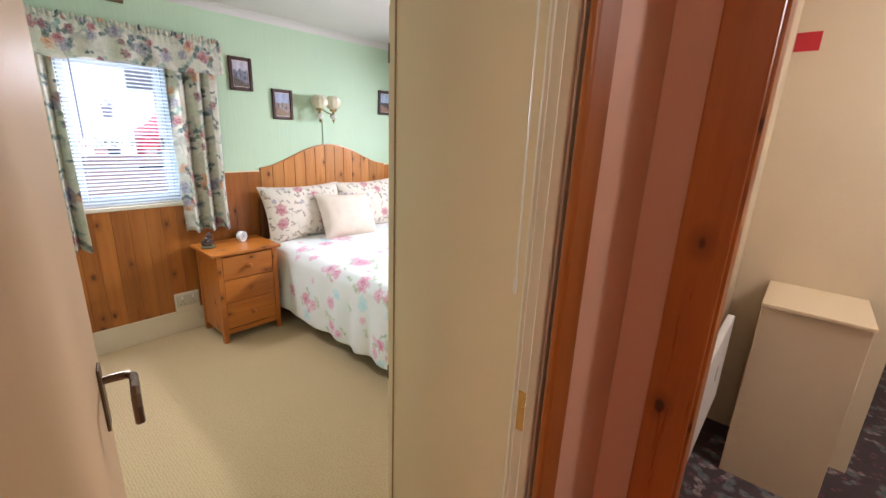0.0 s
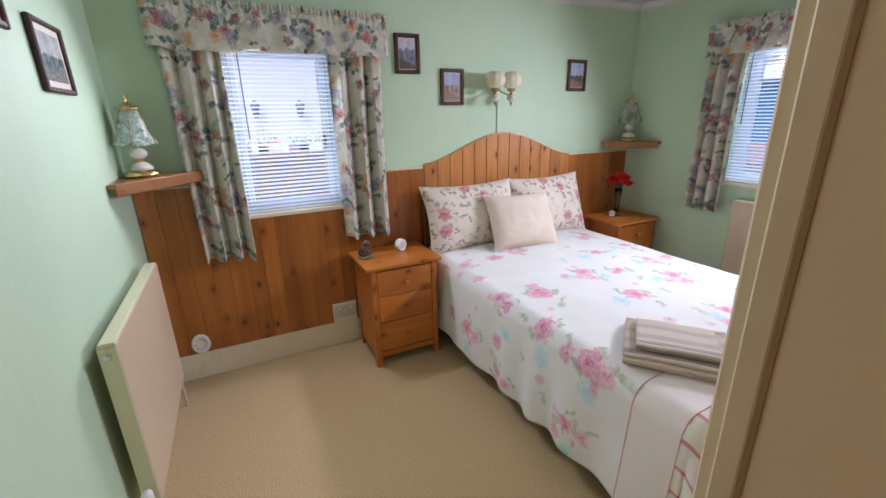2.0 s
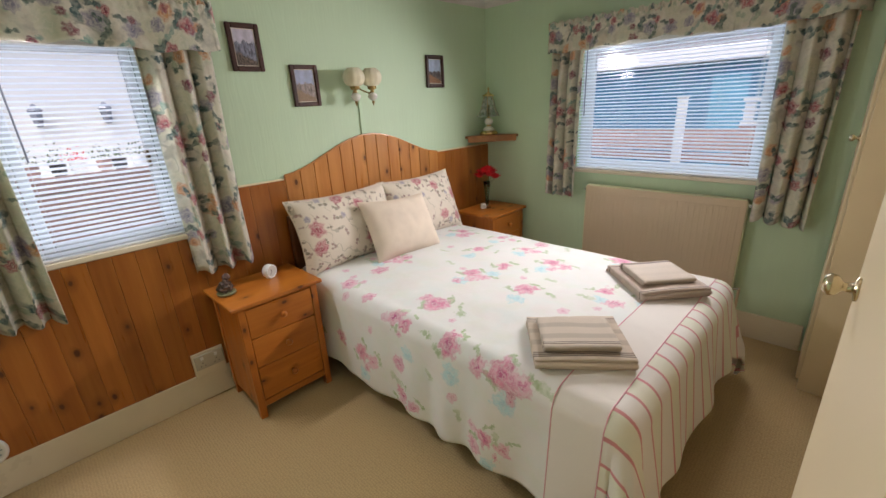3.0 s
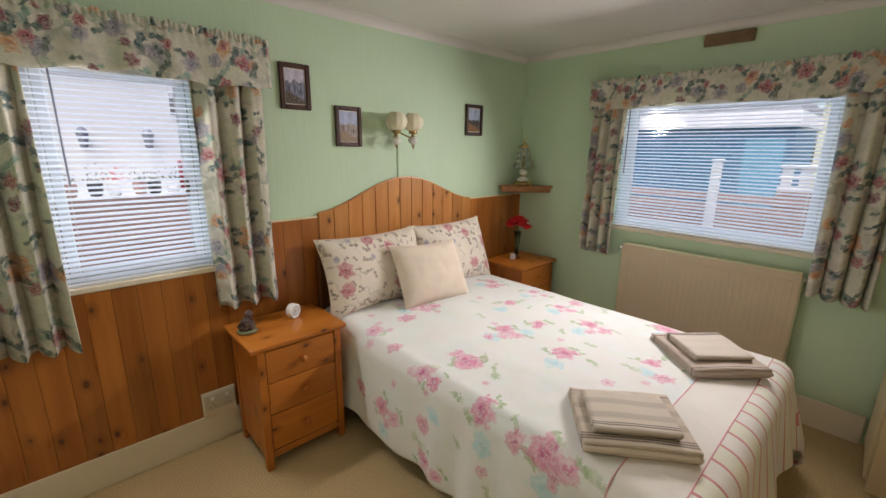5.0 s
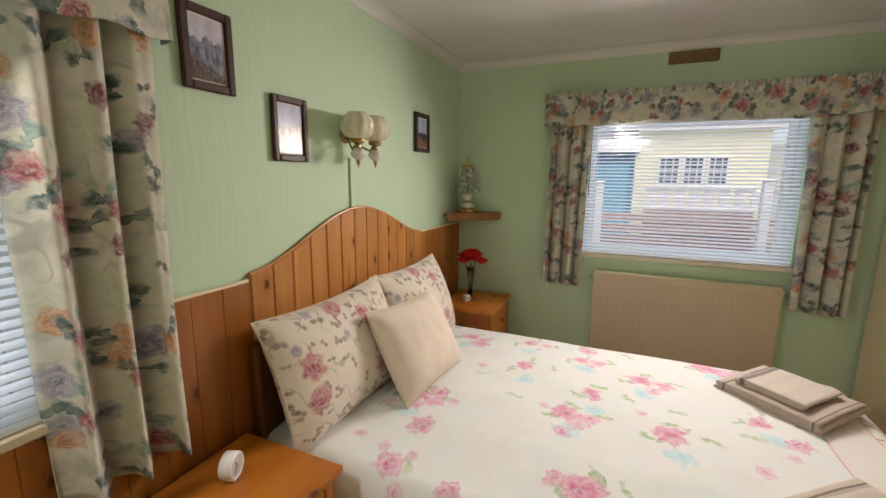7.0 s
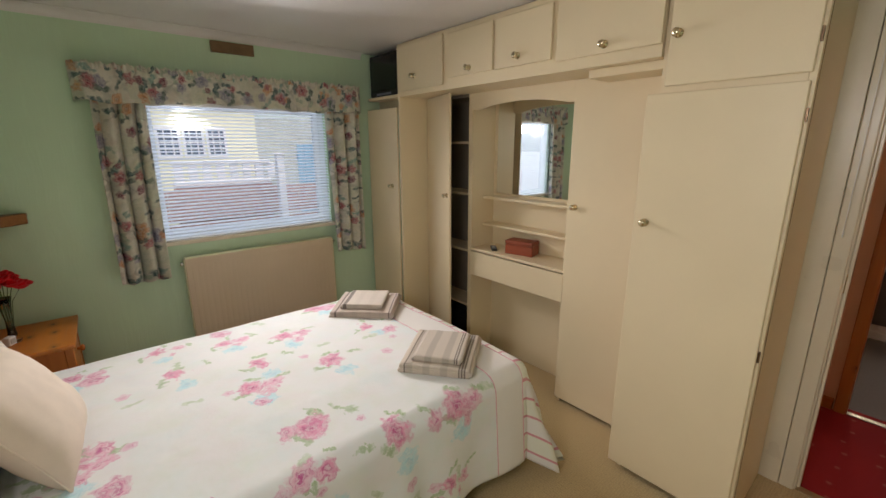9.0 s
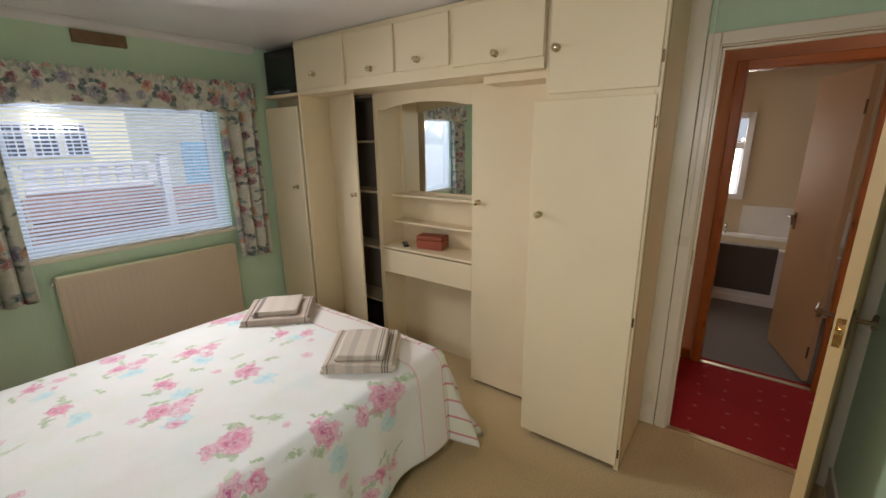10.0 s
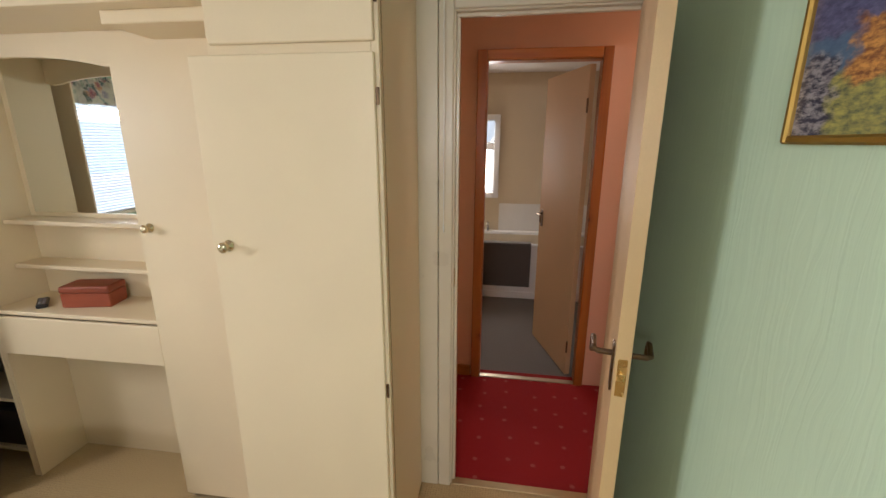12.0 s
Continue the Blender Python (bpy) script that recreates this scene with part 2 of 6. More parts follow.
MINT = wallpaper("mint_wallpaper", (0.535, 0.69, 0.498))
CEIL = plain("ceiling_paint", (0.70, 0.67, 0.655), 0.38, 0.03, 2.0, 120, 0.1)
CREAM = plain("cream_paint", (0.80, 0.67, 0.455), 0.42, 0.03, 2.5, 240, 0.08)
# Darker copy of the cream paint: puts shade into recessed and inner parts.
CREAM_DARK = plain("cream_shaded", (0.60, 0.50, 0.34), 0.5, 0.05)
TRIM = plain("cream_gloss", (0.74, 0.67, 0.53), 0.3, 0.04, 6, 200, 0.08)
DOORTAN = plain("flush_door_paint", (0.60, 0.40, 0.215), 0.62, 0.05, 2.0, 160, 0.1)
DOOREDGE = plain("door_edge_wood", (0.60, 0.41, 0.20), 0.45, 0.06)
PINE = wood("pine_cladding", (0.43, 0.156, 0.026), (0.30, 0.092, 0.013))
PINE_LIGHT = wood("pine_bed_head", (0.58, 0.26, 0.072), (0.45, 0.175, 0.042))
PINE_SHELF = wood("pine_shelf", (0.34, 0.15, 0.05), (0.22, 0.09, 0.028), 1)
PINE_DARK = wood("dark_pine", (0.16, 0.058, 0.018), (0.09, 0.03, 0.010), 2)
PINE_TRIM = wood("pine_casing", (0.48, 0.16, 0.024), (0.33, 0.09, 0.012), 2)
PINE_TRIM_H = wood("pine_casing_head", (0.48, 0.16, 0.024), (0.33, 0.09, 0.012), 1)
NS_TOP = wood("nightstand_pine_top", (0.55, 0.19, 0.024), (0.42, 0.125, 0.014), 1, 0.34)
NS_SIDE = wood("nightstand_pine", (0.49, 0.16, 0.021), (0.37, 0.108, 0.013), 2, 0.36)
VENT = wood("vent_wood", (0.22, 0.13, 0.06), (0.14, 0.08, 0.035), 1, 0.5, False)
CARPET = carpet("beige_carpet", (0.62, 0.46, 0.235), (0.46, 0.33, 0.155), loops=85.0)
RED = carpet("red_carpet", (0.36, 0.003, 0.006), (0.21, 0.002, 0.003), 260, (0.44, 0.12, 0.09))
VINYL = carpet("grey_vinyl", (0.15, 0.13, 0.115), (0.11, 0.097, 0.085), 60)
PINK = plain("pink_wall", (0.76, 0.45, 0.30), 0.55, 0.04, 2, 160, 0.15)
CREAMWALL = plain("cream_wall", (0.66, 0.56, 0.40), 0.6, 0.04, 2, 160, 0.15)
WHITE = plain("white_plastic", (0.82, 0.82, 0.82), 0.3, 0.03, 8, 120, 0.05)
UPVC = plain("upvc", (0.80, 0.82, 0.85), 0.25, 0.02, 8, 100, 0.04)
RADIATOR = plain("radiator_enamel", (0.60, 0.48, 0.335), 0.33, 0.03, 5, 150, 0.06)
RADSIDE = plain("radiator_side", (0.66, 0.66, 0.42), 0.35, 0.03)
BRASS = metal("brass", (0.80, 0.58, 0.25), 0.22)
ANTIQUE = metal("antique_brass", (0.42, 0.30, 0.13), 0.3)
BRONZE = metal("bronze", (0.20, 0.13, 0.08), 0.35)
CHROME = metal("chrome", (0.75, 0.75, 0.75), 0.18)
FRAME = wood("picture_frame_wood", (0.060, 0.014, 0.007), (0.030, 0.008, 0.004), 2, 0.5, False)
GILT = metal("gilt", (0.55, 0.36, 0.10), 0.4)
MOUNT = plain("picture_mount", (0.72, 0.66, 0.58), 0.8)
BLACK = plain("black_plastic", (0.008, 0.008, 0.009), 0.35, 0.1)
# Inside of the cream shelf cupboard, its shade put into the colour.
DARKIN = plain("cupboard_inside_shade", (0.22, 0.19, 0.15), 0.7)
GLASS = glass("window_glass")
CLEAR = glass("clear_glass", (0.95, 0.98, 0.96), 0.02)


def thin_plastic(name, col, share):
    """A thin pale slat or pane that lets part of the light glow through it."""
    n = Net(name, 0.35)
    f = n.noise(n.coords(), 25, 3)
    c = n.mix(f, col, tuple(v * 0.94 for v in col))
    n.color(c)
    t = n.node("BsdfTranslucent")
    n.put(t.inputs["Color"], c)
    m = n.node("MixShader")
    m.inputs[0].default_value = share
    n.tree.links.new(n.bsdf.outputs[0], m.inputs[1])
    n.tree.links.new(t.outputs[0], m.inputs[2])
    n.tree.links.new(m.outputs[0], n.tree.nodes["Material Output"].inputs["Surface"])
    return n.mat


SLAT = thin_plastic("blind_slat", (0.86, 0.91, 0.97), 0.5)


def milk_glass(name, col, rough=0.35, through_light=0.35):
    n = Net(name, rough)
    f = n.noise(n.coords(), 30, 3)
    n.color(n.mix(f, col, tuple(v * 0.85 for v in col)))
    n.bsdf.inputs["Subsurface Weight"].default_value = 0.3
    n.bsdf.inputs["Subsurface Radius"].default_value = (0.02, 0.02, 0.02)
    n.bsdf.inputs["Transmission Weight"].default_value = through_light
    return n.mat




def panel_glass(name, col, clear):
    """Thin tinted lamp glass with a frosted bloom in it, partly seen through."""
    n = Net(name, 0.18)
    f = n.noise(n.coords(), 38, 2)
    n.color(n.mix(f, col, tuple(v * 0.8 for v in col)))
    t, m = n.node("BsdfTransparent"), n.node("MixShader")
    n.put(t.inputs["Color"], (0.93, 0.97, 0.95))
    n.put(m.inputs[0], n.step(f, 0.40, 0.58, clear, clear * 0.35))
    n.tree.links.new(n.bsdf.outputs[0], m.inputs[1])
    n.tree.links.new(t.outputs[0], m.inputs[2])
    n.tree.links.new(m.outputs[0], n.tree.nodes["Material Output"].inputs["Surface"])
    return n.mat


SHADE_GLASS = panel_glass("frosted_shade_glass", (0.70, 0.82, 0.79), 0.80)
CLEAR_SHADE = panel_glass("clear_shade_glass", (0.62, 0.70, 0.62), 0.94)
SCONCE_GLASS = milk_glass("cream_scalloped_glass", (0.93, 0.88, 0.68), 0.25, 0.15)
CERAMIC = plain("white_ceramic", (0.75, 0.74, 0.70), 0.2, 0.1, 40)



def quilt_bands(n, uv, c):
    """Plain strip and striped border at the foot end, edged by two pink lines."""
    u, v, _ = n.split(uv)
    plain_part = n.step(u, 1.760, 1.763)
    c = n.mix(plain_part, c, (0.80, 0.76, 0.72))
    border = n.step(u, 1.935, 1.938)
    ph = n.math("FRACT", n.math("MULTIPLY", v, 11.0))
    stripe = n.mix(n.step(n.math("ABSOLUTE", n.math("SUBTRACT", n.math("FRACT", n.math("MULTIPLY", v, 5.5)), 0.5)), 0.22, 0.26), (0.78, 0.78, 0.67), (0.80, 0.77, 0.74))
    line = n.step(n.math("ABSOLUTE", n.math("SUBTRACT", ph, 0.5)), 0.05, 0.08, 1, 0)
    stripe = n.mix(n.math("MULTIPLY", line, 0.8), stripe, (0.62, 0.16, 0.22))
    c = n.mix(border, c, stripe)
    return c


QUILT = floral("quilt_cotton", (0.80, 0.80, 0.785), [
    (5.0, 0.26, 0.30, 2, (0.62, 0.68, 0.55), (0.50, 0.58, 0.43), 2),
    (3.5, 0.19, 0.60, 6, (0.56, 0.78, 0.81), (0.40, 0.64, 0.72), 1, 0.06, 0.38),
    (3.5, 0.14, 0.62, 2, (0.38, 0.48, 0.30), (0.48, 0.58, 0.38), 1, 0.32, 0.10),
    (3.5, 0.14, 0.62, 2, (0.36, 0.47, 0.27), (0.52, 0.62, 0.43), 1, -0.33, -0.10),
    (3.5, 0.13, 0.62, 2, (0.34, 0.45, 0.25), (0.54, 0.64, 0.45), 1, 0.03, -0.26),
    (3.5, 0.11, 0.36, 5, (0.82, 0.56, 0.64), (0.60, 0.18, 0.32), 1, -0.04, 0.20),
    (3.5, 0.17, 0.40, 6, (0.82, 0.50, 0.61), (0.64, 0.20, 0.36), 1, -0.17, 0.02),
    (3.5, 0.215, 0.62, 6, (0.78, 0.32, 0.47), (0.56, 0.12, 0.27), 1, 0.13, -0.03),
    (4.1, 0.22, 0.22, 6, (0.82, 0.50, 0.60), (0.58, 0.12, 0.30), 6),
    (9.0, 0.24, 0.12, 5, (0.80, 0.60, 0.68), (0.66, 0.30, 0.44), 9),
], bands=quilt_bands, shade=0.03, ragged=0.18, ghost=[((0.70, 0.80, 0.80), 6.0, 0.40), ((0.71, 0.76, 0.64), 8.0, 0.36), ((0.80, 0.70, 0.72), 7.0, 0.28)])
PILLOW = floral("pillow_cotton", (0.78, 0.70, 0.60), [
    (16.0, 0.42, 0.42, 2, (0.22, 0.19, 0.15), (0.36, 0.31, 0.24), 3),
    (20.0, 0.42, 0.34, 2, (0.34, 0.22, 0.20), (0.48, 0.36, 0.32), 8),
    (6.0, 0.30, 0.55, 6, (0.60, 0.24, 0.28), (0.36, 0.05, 0.09), 5),
    (9.0, 0.20, 0.26, 5, (0.42, 0.38, 0.46), (0.30, 0.28, 0.38), 2),
], shade=0.05, ragged=0.2, vines=(9.0, (0.36, 0.33, 0.25)))
CURTAIN = floral("curtain_cotton", (0.82, 0.79, 0.70), [
    (6.0, 0.50, 0.70, 5, (0.70, 0.68, 0.55), (0.60, 0.62, 0.50), 6),
    (11.0, 0.36, 0.42, 2, (0.36, 0.44, 0.34), (0.52, 0.58, 0.46), 9),
    (7.4, 0.34, 0.42, 6, (0.40, 0.37, 0.45), (0.20, 0.19, 0.29), 3),
    (6.6, 0.24, 0.40, 5, (0.74, 0.42, 0.22), (0.50, 0.20, 0.09), 7),
    (6.0, 0.26, 0.88, 2, (0.05, 0.10, 0.11), (0.18, 0.26, 0.25), 1, 0.30, 0.10),
    (6.0, 0.24, 0.88, 2, (0.07, 0.11, 0.10), (0.22, 0.28, 0.24), 1, -0.24, -0.18),
    (6.0, 0.22, 0.60, 2, (0.22, 0.36, 0.32), (0.38, 0.50, 0.44), 1, 0.02, 0.32),
    (6.0, 0.22, 0.66, 6, (0.54, 0.18, 0.20), (0.22, 0.03, 0.06), 1, 0.08, -0.05),
    (8.0, 0.22, 0.30, 6, (0.32, 0.12, 0.15), (0.13, 0.02, 0.05), 12),
    (10.0, 0.30, 0.36, 2, (0.06, 0.10, 0.10), (0.20, 0.26, 0.24), 14),
], shade=0.10, vines=(6.0, (0.34, 0.34, 0.28)), ragged=0.22, glow=0.22, ghost=[((0.52, 0.52, 0.40), 9.0, 0.42), ((0.60, 0.47, 0.37), 12.0, 0.42), ((0.28, 0.31, 0.28), 15.0, 0.45)])
CUSHION = plain("cream_cushion_cloth", (0.74, 0.63, 0.52), 0.9, 0.05, 12, 300, 0.5)


def towelling(name, col, at, turn, lines, soft):
    """Terry cloth whose bands run along the folded edge of a towel lying at a place and turn."""
    n = Net(name, 0.95)
    co = n.coords()
    x, y, z = n.split(co)
    c0, s0 = math.cos(radians(turn)), math.sin(radians(turn))
    across = n.math("ADD", n.math("MULTIPLY", n.math("SUBTRACT", x, at[0]), -s0), n.math("MULTIPLY", n.math("SUBTRACT", y, at[1]), c0))
    f = n.noise(co, 330, 2, 0.7)
    ph = n.math("FRACT", n.math("MULTIPLY", across, 13.0))
    s = n.math("MULTIPLY", n.step(n.math("ABSOLUTE", n.math("SUBTRACT", ph, 0.5)), 0.16, 0.24, 1, 0), soft)
    c = n.mix(s, col, tuple(v * 0.55 for v in col))
    for at_y, w in lines:
        c = n.mix(n.step(n.math("ABSOLUTE", n.math("SUBTRACT", across, at_y)), w * 0.7, w, 0.8, 0), c, (0.10, 0.07, 0.065))
    n.color(n.mix(n.step(f, 0.3, 0.7, 0, 0.35), c, tuple(v * 0.7 for v in col)))
    n.bump(f, 0.8, 0.004)
    return n.mat


# Mesh helpers
def world_of(ob):
    m = ob.matrix_basis
    return world_of(ob.parent) @ ob.matrix_parent_inverse @ m if ob.parent else m


SKEW = Matrix.Translation((-0.525, 1.25, 0)) @ pose(0, 0, 0, 0, 0, 1.2) @ Matrix.Translation((0.525, -1.25, 0))
warp = [None]


def mesh_of(bm, name, material, smooth=False):
    if warp[0] is not None:
        bm.transform(warp[0])
    me = bpy.data.meshes.new(name)
    bm.normal_update()
    bm.to_mesh(me)
    bm.free()
    me.materials.append(material)
    if smooth:
        for p in me.polygons:
            p.use_smooth = True
    return me


def part(name, bm, material, parent=None, label="", smooth=False):
    """One mesh object, in world places, under a thing or part."""
    me = bm if isinstance(bm, bpy.types.Mesh) else mesh_of(bm, name, material, smooth)
    ob = new(name, me)
    if parent is not None:
        ob.parent = parent
        ob.matrix_parent_inverse = world_of(parent).inverted()
    if label:
        ob["label"] = label
    return ob


def thing(name, at, label, category, group="", kind=""):
    ob = new(name)
    ob.empty_display_size = 0.05
    p = Vector(at)
    ob.location = (warp[0] @ p) if warp[0] is not None else p
    return tagged(ob, label, category, group, kind)


def box(bm, x0, x1, y0, y1, z0, z1, bevel=0.0, seg=1):
    vs = [bm.verts.new(p) for p in ((x0, y0, z0), (x1, y0, z0), (x1, y1, z0), (x0, y1, z0), (x0, y0, z1), (x1, y0, z1), (x1, y1, z1), (x0, y1, z1))]
    fs = [bm.faces.new([vs[i] for i in q]) for q in ((3, 2, 1, 0), (4, 5, 6, 7), (0, 1, 5, 4), (1, 2, 6, 5), (2, 3, 7, 6), (3, 0, 4, 7))]
    if bevel:
        es = list({e for f in fs for e in f.edges})
        bmesh.ops.bevel(bm, geom=es, offset=bevel, segments=seg, affect="EDGES", profile=0.5)
    return bm


def block(x0, x1, y0, y1, z0, z1, bevel=0.0, seg=1):
    return box(bmesh.new(), x0, x1, y0, y1, z0, z1, bevel, seg)


def lathe(bm, profile, at=(0, 0, 0), seg=20, axis="z", scallop=0.0, lobes=8):
    rings = []
    for r, h in profile:
        ring = []
        for i in range(seg):
            a = 2 * math.pi * i / seg
            rr = max(r, 0.0003) * (1 + scallop * math.cos(lobes * a))
            p = (rr * math.cos(a), rr * math.sin(a), h)
            if axis == "x":
                p = (p[2], p[0], p[1])
            elif axis == "y":
                p = (p[0], p[2], p[1])
            ring.append(bm.verts.new((p[0] + at[0], p[1] + at[1], p[2] + at[2])))
        rings.append(ring)
    for a, b in zip(rings, rings[1:]):
        for i in range(seg):
            bm.faces.new((a[i], a[(i + 1) % seg], b[(i + 1) % seg], b[i]))
    bm.faces.new(rings[0][::-1])
    bm.faces.new(rings[-1])
    bmesh.ops.recalc_face_normals(bm, faces=bm.faces)
    return bm


def turned(profile, at, seg=20, axis="z", scallop=0.0, lobes=8):
    return lathe(bmesh.new(), profile, at, seg, axis, scallop, lobes)


def tube(bm, pts, r, seg=8):
    pts = [Vector(p) for p in pts]
    rings = []
    for i, p in enumerate(pts):
        d = (pts[min(i + 1, len(pts) - 1)] - pts[max(i - 1, 0)]).normalized()
        u = d.cross(Vector((0.31, 0.17, 0.93)) if abs(d.z) < 0.9 else Vector((1, 0, 0))).normalized()
        w = d.cross(u)
        rings.append([bm.verts.new(p + r * (math.cos(2 * math.pi * k / seg) * u + math.sin(2 * math.pi * k / seg) * w)) for k in range(seg)])
    for a, b in zip(rings, rings[1:]):
        for k in range(seg):
            bm.faces.new((a[k], a[(k + 1) % seg], b[(k + 1) % seg], b[k]))
    bm.faces.new(rings[0][::-1])
    bm.faces.new(rings[-1])
    bmesh.ops.recalc_face_normals(bm, faces=bm.faces)
    return bm


def cloth(name, fn, nu, nv, size_u, size_v, material, parent=None, thick=0.0, label="", closed=False):
    """A sheet given by fn(u, v), u and v from 0 to 1, with its own metres as UV."""
    verts = [fn(i / nu, j / nv) for j in range(nv + 1) for i in range(nu + 1)]
    faces = [(j * (nu + 1) + i, j * (nu + 1) + i + 1, (j + 1) * (nu + 1) + i + 1, (j + 1) * (nu + 1) + i) for j in range(nv) for i in range(nu)]
    me = bpy.data.meshes.new(name)
    me.from_pydata([tuple(v) for v in verts], [], faces)
    layer = me.uv_layers.new(name="UVMap")
    for poly in me.polygons:
        poly.use_smooth = True
        for li in poly.loop_indices:
            k = me.loops[li].vertex_index
            layer.data[li].uv = ((k % (nu + 1)) / nu * size_u, (k // (nu + 1)) / nv * size_v)
    me.materials.append(material)
    ob = part(name, me, material, parent, label)
    if thick:
        s = ob.modifiers.new("thickness", "SOLIDIFY")
        s.thickness, s.offset = thick, 0
    return ob


def structure(name, bm, material, label, category, smooth=False):
    return tagged(part(name, bm, material, None, "", smooth), label, category, kind="structure")


def frame_bm(axis, at, a0, a1, z0, z1, w, d, bevel=0.003):
    """Four mitre-less bars round an opening in a wall across axis; d is the depth from at."""
    bm = bmesh.new()
    lo, hi = min(at, at + d), max(at, at + d)
    for p in ((a0, a0 + w, z0, z1), (a1 - w, a1, z0, z1), (a0 + w, a1 - w, z0, z0 + w), (a0 + w, a1 - w, z1 - w, z1)):
        if axis == "x":
            box(bm, lo, hi, p[0], p[1], p[2], p[3], bevel)
        else:
            box(bm, p[0], p[1], lo, hi, p[2], p[3], bevel)
    return bm
# Structure of the bedroom
WX, NY, SY, EX, CZ = -2.95, 3.975, 0.45, 0.0, 2.25     # west, north, south and east faces, ceiling
T = 0.09
W1 = (0.94, 1.53, 0.95, 1.86)      # window in the west wall: y0, y1, z0, z1
W2 = (-2.09, -0.94, 0.99, 1.86)    # window in the north wall: x0, x1, z0, z1
D1 = (0.49, 1.135, 1.985)           # bedroom doorway: y0, y1, head


def wall_with_hole(axis, at, thick, a0, a1, z0, z1, hole):
    h0, h1, hz0, hz1 = hole
    bm = bmesh.new()
    for p in ((a0, h0, z0, z1), (h1, a1, z0, z1), (h0, h1, z0, hz0), (h0, h1, hz1, z1)):
        if p[1] - p[0] < 1e-4 or p[3] - p[2] < 1e-4:
            continue
        if axis == "x":
            box(bm, min(at, at + thick), max(at, at + thick), *p)
        else:
            box(bm, p[0], p[1], min(at, at + thick), max(at, at + thick), p[2], p[3])
    bmesh.ops.remove_doubles(bm, verts=bm.verts, dist=1e-5)
    return bm


structure("wall_west", wall_with_hole("x", WX, -T, SY - T, NY + T, -0.1, CZ + 0.1, W1), MINT, "mint green embossed wallpaper wall with a small window", "wall")
structure("wall_north", wall_with_hole("y", NY, T, WX, 0.10, -0.1, CZ + 0.1, W2), MINT, "mint green embossed wallpaper wall with a wide window", "wall")
structure("wall_south", block(WX, 0.09, SY - T, SY, -0.1, CZ + 0.1), MINT, "mint green wallpaper wall hung with framed pictures", "wall")
structure("wall_east", wall_with_hole("x", EX, 0.012, SY, NY, -0.1, CZ + 0.1, (D1[0] - 0.03, D1[1] + 0.03, -0.1, D1[2] + 0.03)), MINT, "mint green wall with the bedroom doorway", "wall")
structure("wall_hall_west", wall_with_hole("x", 0.012, 0.016, -1.3, 1.5, -0.1, CZ + 0.1, (D1[0] - 0.03, D1[1] + 0.03, -0.1, D1[2] + 0.03)), PINK, "pink painted hall wall beside the bedroom doorway", "wall")
structure("floor", block(WX - T, 0.0, SY - T, NY + T, -0.06, 0.0), CARPET, "beige fitted bedroom carpet, slightly worn", "floor")
structure("floor_hall", block(0.0, 1.0, -1.3, 1.6, -0.06, 0.0), RED, "deep red hall carpet with small pale motifs", "floor")
structure("ceiling", block(WX - T, 3.4, -1.4, NY + T, CZ, CZ + 0.06), CEIL, "off-white painted ceiling", "ceiling")


def coving(name, p0, p1, inward):
    """A small concave cornice along a wall."""
    p0, p1, q = Vector(p0), Vector(p1), Vector(inward)
    n = 7
    bm = bmesh.new()
    prof = [(0.0, -0.045)] + [(0.05 * (1 - math.cos(k / n * math.pi / 2)) + 0.004, -0.045 + 0.041 * math.sin(k / n * math.pi / 2) ** 1.2) for k in range(n + 1)] + [(0.054, 0.0), (0.0, 0.0)]
    rows = [[bm.verts.new(p + q * a + Vector((0, 0, CZ - 0.001 + b))) for a, b in prof] for p in (p0, p1)]
    for k in range(len(prof)):
        j = (k + 1) % len(prof)
        bm.faces.new((rows[0][k], rows[0][j], rows[1][j], rows[1][k]))
    bm.faces.new(rows[0])
    bm.faces.new(rows[1][::-1])
    bmesh.ops.recalc_face_normals(bm, faces=bm.faces)
    return structure(name, bm, CEIL, "white moulded coving under the ceiling", "coving")


coving("trim_west", (WX, SY, 0), (WX, NY, 0), (1, 0, 0))
coving("trim_north", (WX, NY, 0), (-0.62, NY, 0), (0, -1, 0))
coving("trim_south", (WX, SY, 0), (0.0, SY, 0), (0, 1, 0))

# skirting boards
structure("baseboard_west", block(WX, WX + 0.016, SY + 0.012, NY - 0.018, 0, 0.165, 0.004), TRIM, "cream painted tall skirting board under the pine cladding", "skirting")
structure("baseboard_north", block(WX + 0.02, -0.60, NY - 0.018, NY, 0, 0.165, 0.004), TRIM, "cream painted skirting board below the wide window", "skirting")
structure("baseboard_south", block(WX + 0.02, -0.02, SY, SY + 0.012, 0, 0.12, 0.004), TRIM, "cream painted skirting board", "skirting")


